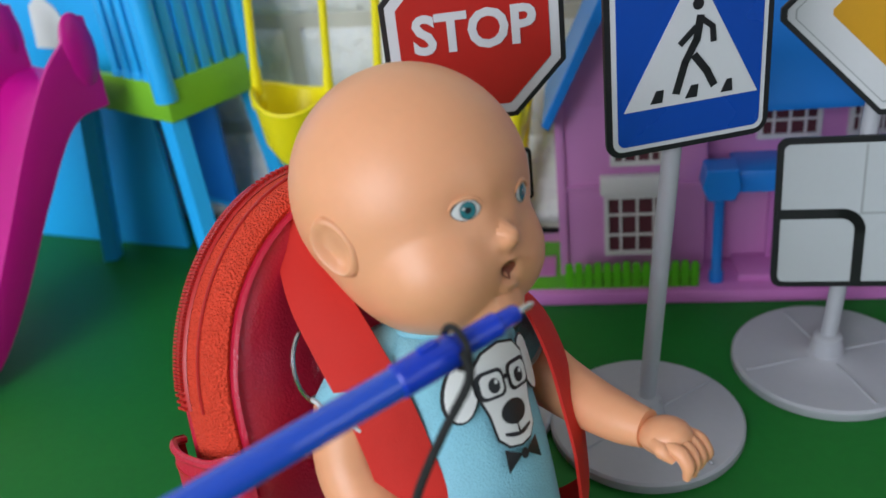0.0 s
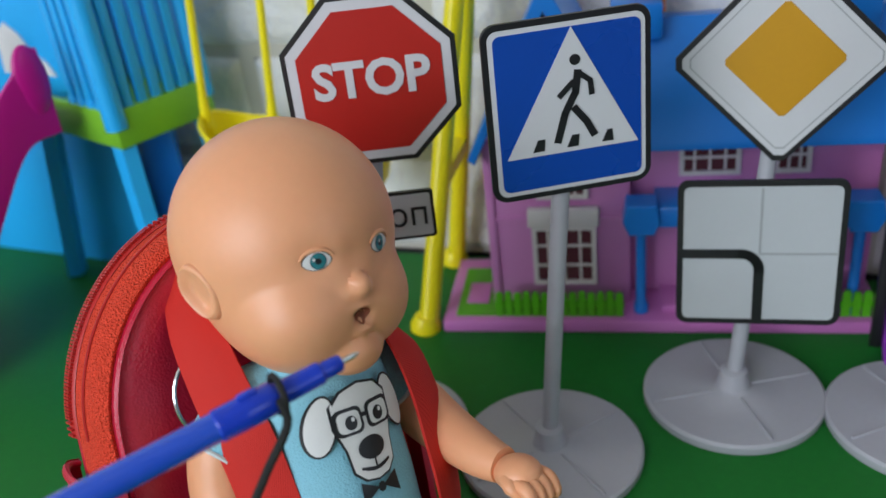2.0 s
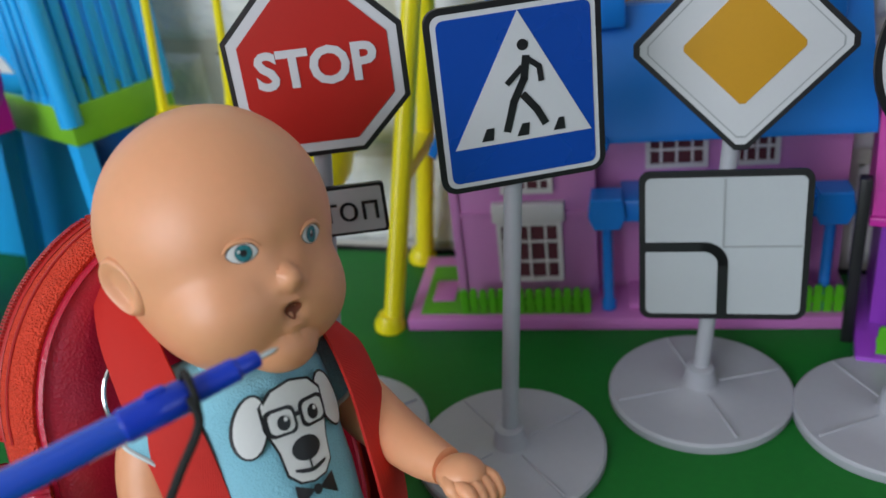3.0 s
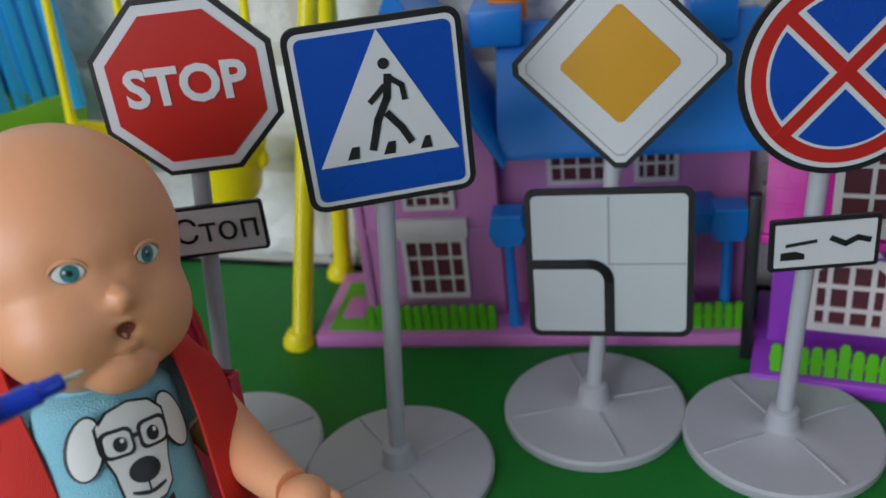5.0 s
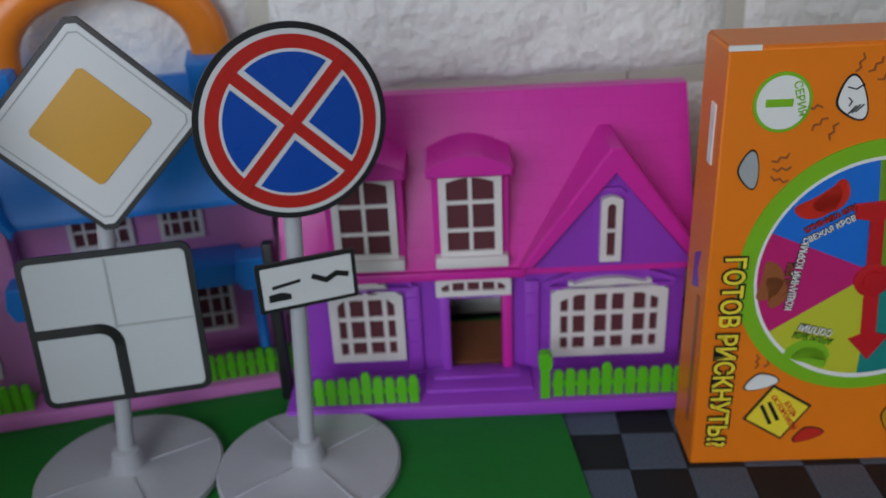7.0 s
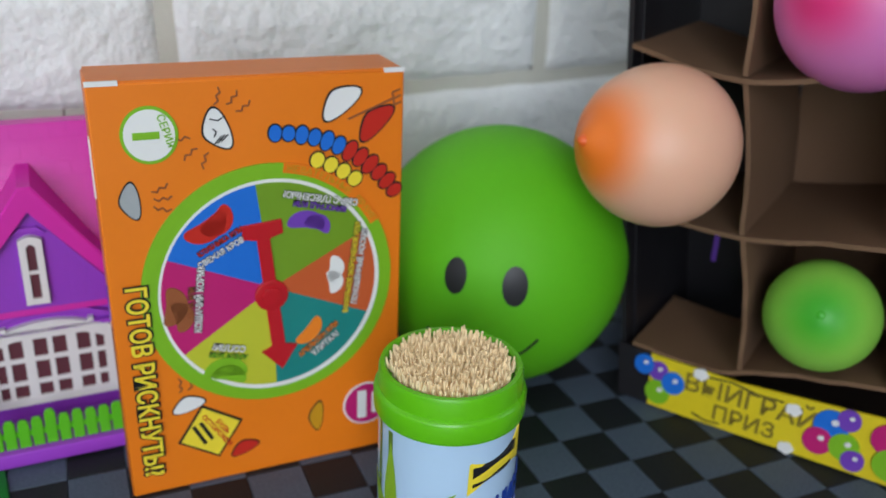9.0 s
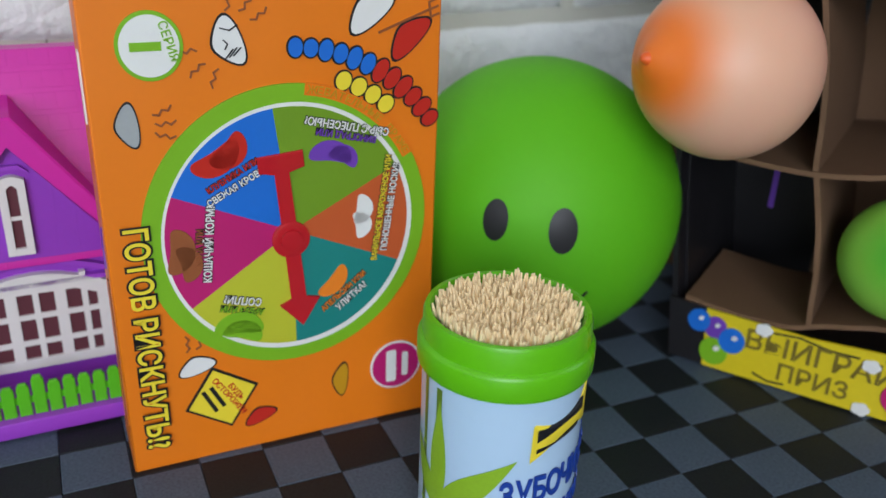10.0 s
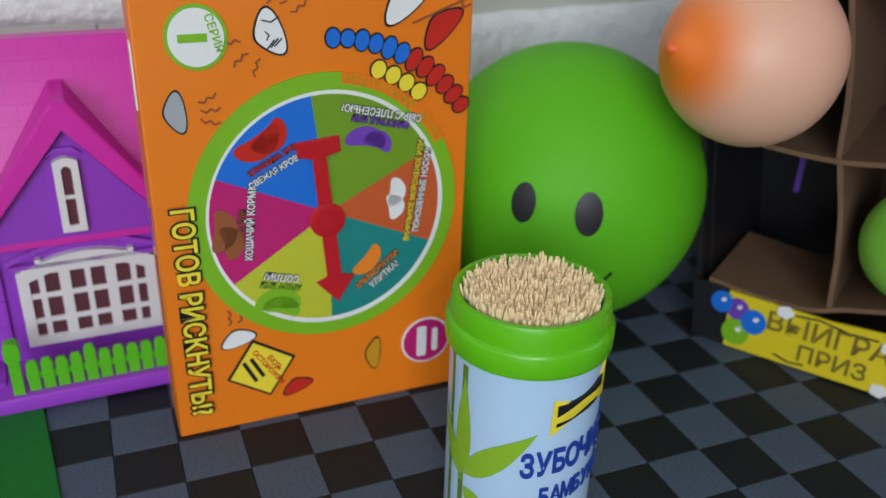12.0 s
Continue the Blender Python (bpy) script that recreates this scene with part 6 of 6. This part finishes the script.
def shelf():
    """A crushed cardboard prize rack, black outside, with bent shelves and a printed strip."""
    th = thing("prize_rack", "black cardboard prize rack with bare brown dividers", "cardboard rack", pose(0.598, 0.339, 0.0, 0, 0, -61.5))
    x0, x1, d = -0.020, 0.215, 0.115

    def sx(z):
        return -0.11 * z
    def card(pts_front, y0, y1, material, name, label="", th_=0.0016, wave=0.0):
        """A sheet running from front to back along a polyline in x and z."""
        b2 = bmesh.new()
        rows = []
        n = 24
        line = smooth_path([(x, 0, z) for x, z in pts_front], n // max(1, len(pts_front) - 1))
        for i, p in enumerate(line):
            q = line[min(i + 1, len(line) - 1)] - line[max(i - 1, 0)]
            nn = Vector((-q.z, 0, q.x)).normalized() * th_ / 2
            w = wave * noise.noise(Vector((p.x * 60, p.z * 60, y0 * 9)))
            f = y0 + w
            rows.append([b2.verts.new(v) for v in (p + nn + Vector((0, f, 0)), p - nn + Vector((0, f, 0)), p - nn + Vector((0, y1, 0)), p + nn + Vector((0, y1, 0)))])
        for r, s in zip(rows, rows[1:]):
            for k in range(4):
                b2.faces.new((r[k], r[(k + 1) % 4], s[(k + 1) % 4], s[k]))
        b2.faces.new(rows[0]), b2.faces.new(rows[-1][::-1])
        return part(name, b2, material, th, label)
    part("back_panel", slab(x0 - 0.05, x1, d, d + 0.003, 0.0, 0.34), CARDBOARD, th)
    card([(x0 + 0.002, 0.0), (x0 + sx(0.12), 0.12), (x0 + sx(0.34) + 0.004, 0.34)], 0.0, d, CARD_BLACK, "side_panel", "black glossy card side", 0.003)
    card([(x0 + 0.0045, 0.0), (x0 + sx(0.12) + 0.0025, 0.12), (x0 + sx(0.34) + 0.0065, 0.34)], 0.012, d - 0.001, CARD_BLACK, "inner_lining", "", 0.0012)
    card([(x1, 0.0), (x1 - 0.01, 0.34)], 0.0, d, CARD_BLACK, "side_panel", "black glossy card side", 0.003)
    part("bottom_panel", slab(x0, x1, 0.0, d, 0.0, 0.003), CARD_BLACK, th)
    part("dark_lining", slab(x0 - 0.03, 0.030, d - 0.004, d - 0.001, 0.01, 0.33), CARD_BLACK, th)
    card([(x0 + 0.004, 0.0375), (0.030, 0.0350), (0.070, 0.046), (0.122, 0.055), (x1, 0.061)], -0.004, d * 0.62, CARDBOARD, "shelf_board", "bent brown cardboard shelf", 0.0026, 0.003)
    card([(x0 - 0.012, 0.121), (0.035, 0.1185), (0.105, 0.130), (x1, 0.134)], -0.004, d - 0.002, CARDBOARD, "shelf_board", "bent brown cardboard shelf", 0.0026, 0.003)
    card([(x0 - 0.020, 0.211), (0.020, 0.2015), (0.090, 0.212), (x1, 0.214)], -0.004, d - 0.002, CARDBOARD, "shelf_board", "bent brown cardboard shelf", 0.0026, 0.003)
    for top, bot, z0, z1 in ((0.0355, 0.047, 0.040, 0.118), (0.022, 0.0345, 0.120, 0.203), (0.012, 0.022, 0.204, 0.30), (0.112, 0.122, 0.056, 0.130), (0.100, 0.110, 0.132, 0.212)):
        card([(bot, z0), ((top + bot) / 2 + 0.0025, (z0 + z1) / 2), (top, z1)], -0.003, d - 0.002, CARDBOARD, "divider", "bent brown cardboard divider", 0.0026, 0.002)
    # unseen cover added above the rack to keep light out of the compartments
    part("unseen_shade_top", slab(x0 - 0.040, x1, -0.002, d, 0.338, 0.341), CARD_BLACK, th)
    # printed strip
    part("printed_strip", prism([(-0.001, 0.0015), (x1, 0.0015), (x1, 0.042), (0.128, 0.0405), (0.05, 0.0345), (-0.003, 0.0355)], -0.0065, -0.0050), STRIP_YEL, th, "yellow printed card strip")
    part("strip_end", prism([(x0, 0.002), (-0.001, 0.0015), (-0.003, 0.0355), (x0 - 0.004, 0.0365)], -0.0055, -0.0030), CARD_BLACK, th)
    writing("lettering", "ВЫИГРАЙ", 0.0152, STRIP_TXT, th, at(0.0560, -0.0069, 0.0245), bold=0.012, squeeze=1.0)
    writing("lettering", "ПРИЗ", 0.0132, STRIP_TXT, th, at(0.0550, -0.0069, 0.0105), bold=0.012, squeeze=1.0)
    cols = (PRINT_BLUE, WHEEL_G, PRINT_VIOLET, PRINT_PINK, PRINT_TEAL)
    rnd = random.Random(3)
    spots = [(0.003, 0.026, 0.006, 2), (0.004, 0.012, 0.0075, 1), (0.0125, 0.021, 0.0068, 0), (-0.006, 0.028, 0.006, 0), (0.104, 0.020, 0.0075, 0), (0.099, 0.0105, 0.0065, 3), (0.112, 0.0255, 0.005, 2), (0.1125, 0.0115, 0.0065, 1), (0.118, 0.006, 0.005, 2), (0.132, 0.022, 0.007, 3), (0.142, 0.019, 0.0065, 0), (0.136, 0.010, 0.0075, 1), (0.148, 0.0085, 0.006, 2)]
    for i, (x, z, r, k) in enumerate(spots):
        if x > 0.09:
            x, z, r = x - 0.004, z * 1.18 + 0.003, r * 1.2
        part("printed_spot", prism(ring_pts(x, z, r, r * 1.08, 24), -0.0072 - 0.0001 * i, -0.0062), cols[k], th)
        part("spot_shine", prism(ring_pts(x + r * 0.2, z + r * 0.35, r * 0.22, r * 0.18, 10), -0.0088, -0.0070), PRINT_WHITE, th)
    for x, z in ((0.0275, 0.0325), (0.0800, 0.0290), (0.0800, 0.0040)):
        bm = bmesh.new()
        for a in range(0, 360, 72):
            prism(ring_pts(x + 0.0022 * math.cos(radians(a)), z + 0.0018 * math.sin(radians(a)), 0.0024, 0.0020, 12), -0.0072 - a * 1e-6, -0.0064, bm=bm)
        part("printed_puff", bm, PRINT_WHITE, th)
    part("printed_line", stroke([(0.031, 0.032), (0.045, 0.0335), (0.060, 0.031), (0.074, 0.0315)], 0.0009, -0.0070, -0.0062), BLACK, th)
    part("printed_line", stroke([(0.026, 0.006), (0.034, 0.0035), (0.042, 0.0045)], 0.0009, -0.0070, -0.0062), BLACK, th)
    part("hanging_tag", slab(0.006, 0.009, 0.06, 0.0605, 0.075, 0.118), PRINT_VIOLET, th, "small violet and white paper tag")


face_balloon()
shelf()
R = pose(0.598, 0.339, 0.0, 0, 0, -61.5)


def in_rack(x, y, z):
    return (R @ Vector((x, y, z)))


OR_T, PK_T, LI_T, VI_T = (0.88, 0.20, 0.02), (0.74, 0.03, 0.20), (0.04, 0.40, 0.010), (0.12, 0.02, 0.40)


def rubber(name, colour):
    return mat(name, colour, 0.45, grain=0.02, scale=20, bump=0.0)


balloon_ball("orange_balloon", (0.5615, 0.3270, 0.1700), 0.0412, blush("balloon_peach", (0.82, 0.46, 0.31), OR_T, 0, 0, 0.047, 0.015, 0.042), "translucent peach balloon with orange nipple, wedged in a rack", (-1.08, 0.06, 0.16), 0.05, 0.2, rubber("rubber_orange", (0.85, 0.13, 0.02)))
balloon_ball("pink_balloon", in_rack(0.0690, 0.012, 0.2440), 0.0425, blush("balloon_pink", (0.72, 0.20, 0.50), PK_T, 0, 0, 0.05, 0.010, 0.040), "pink balloon with darker red nipple in a rack", (R.to_3x3() @ Vector((-0.35, -0.9, 0.18))), 0.04, 0.08, rubber("rubber_pink", PK_T))
balloon_ball("lime_balloon", in_rack(0.0815, 0.004, 0.0835), 0.0300, blush("balloon_lime", (0.26, 0.60, 0.07), LI_T, 0, 0, 0.032, 0.004, 0.030), "small lime balloon with darker green nipple in a rack", Vector((0.25, 0.012, 0.293)) - in_rack(0.0815, 0.004, 0.0835), 0.02, 0.05, rubber("rubber_green", LI_T))
balloon_ball("violet_balloon", in_rack(0.1500, 0.010, 0.1680), 0.0330, blush("balloon_violet", (0.20, 0.06, 0.50), VI_T, 0, 0, 0.034, 0.006, 0.034), "violet balloon in a cardboard rack", (R.to_3x3() @ Vector((0.1, -1, 0.03))), 0.02, 0.05, rubber("rubber_violet", VI_T))

# the checked covering last: many small pieces
checks()
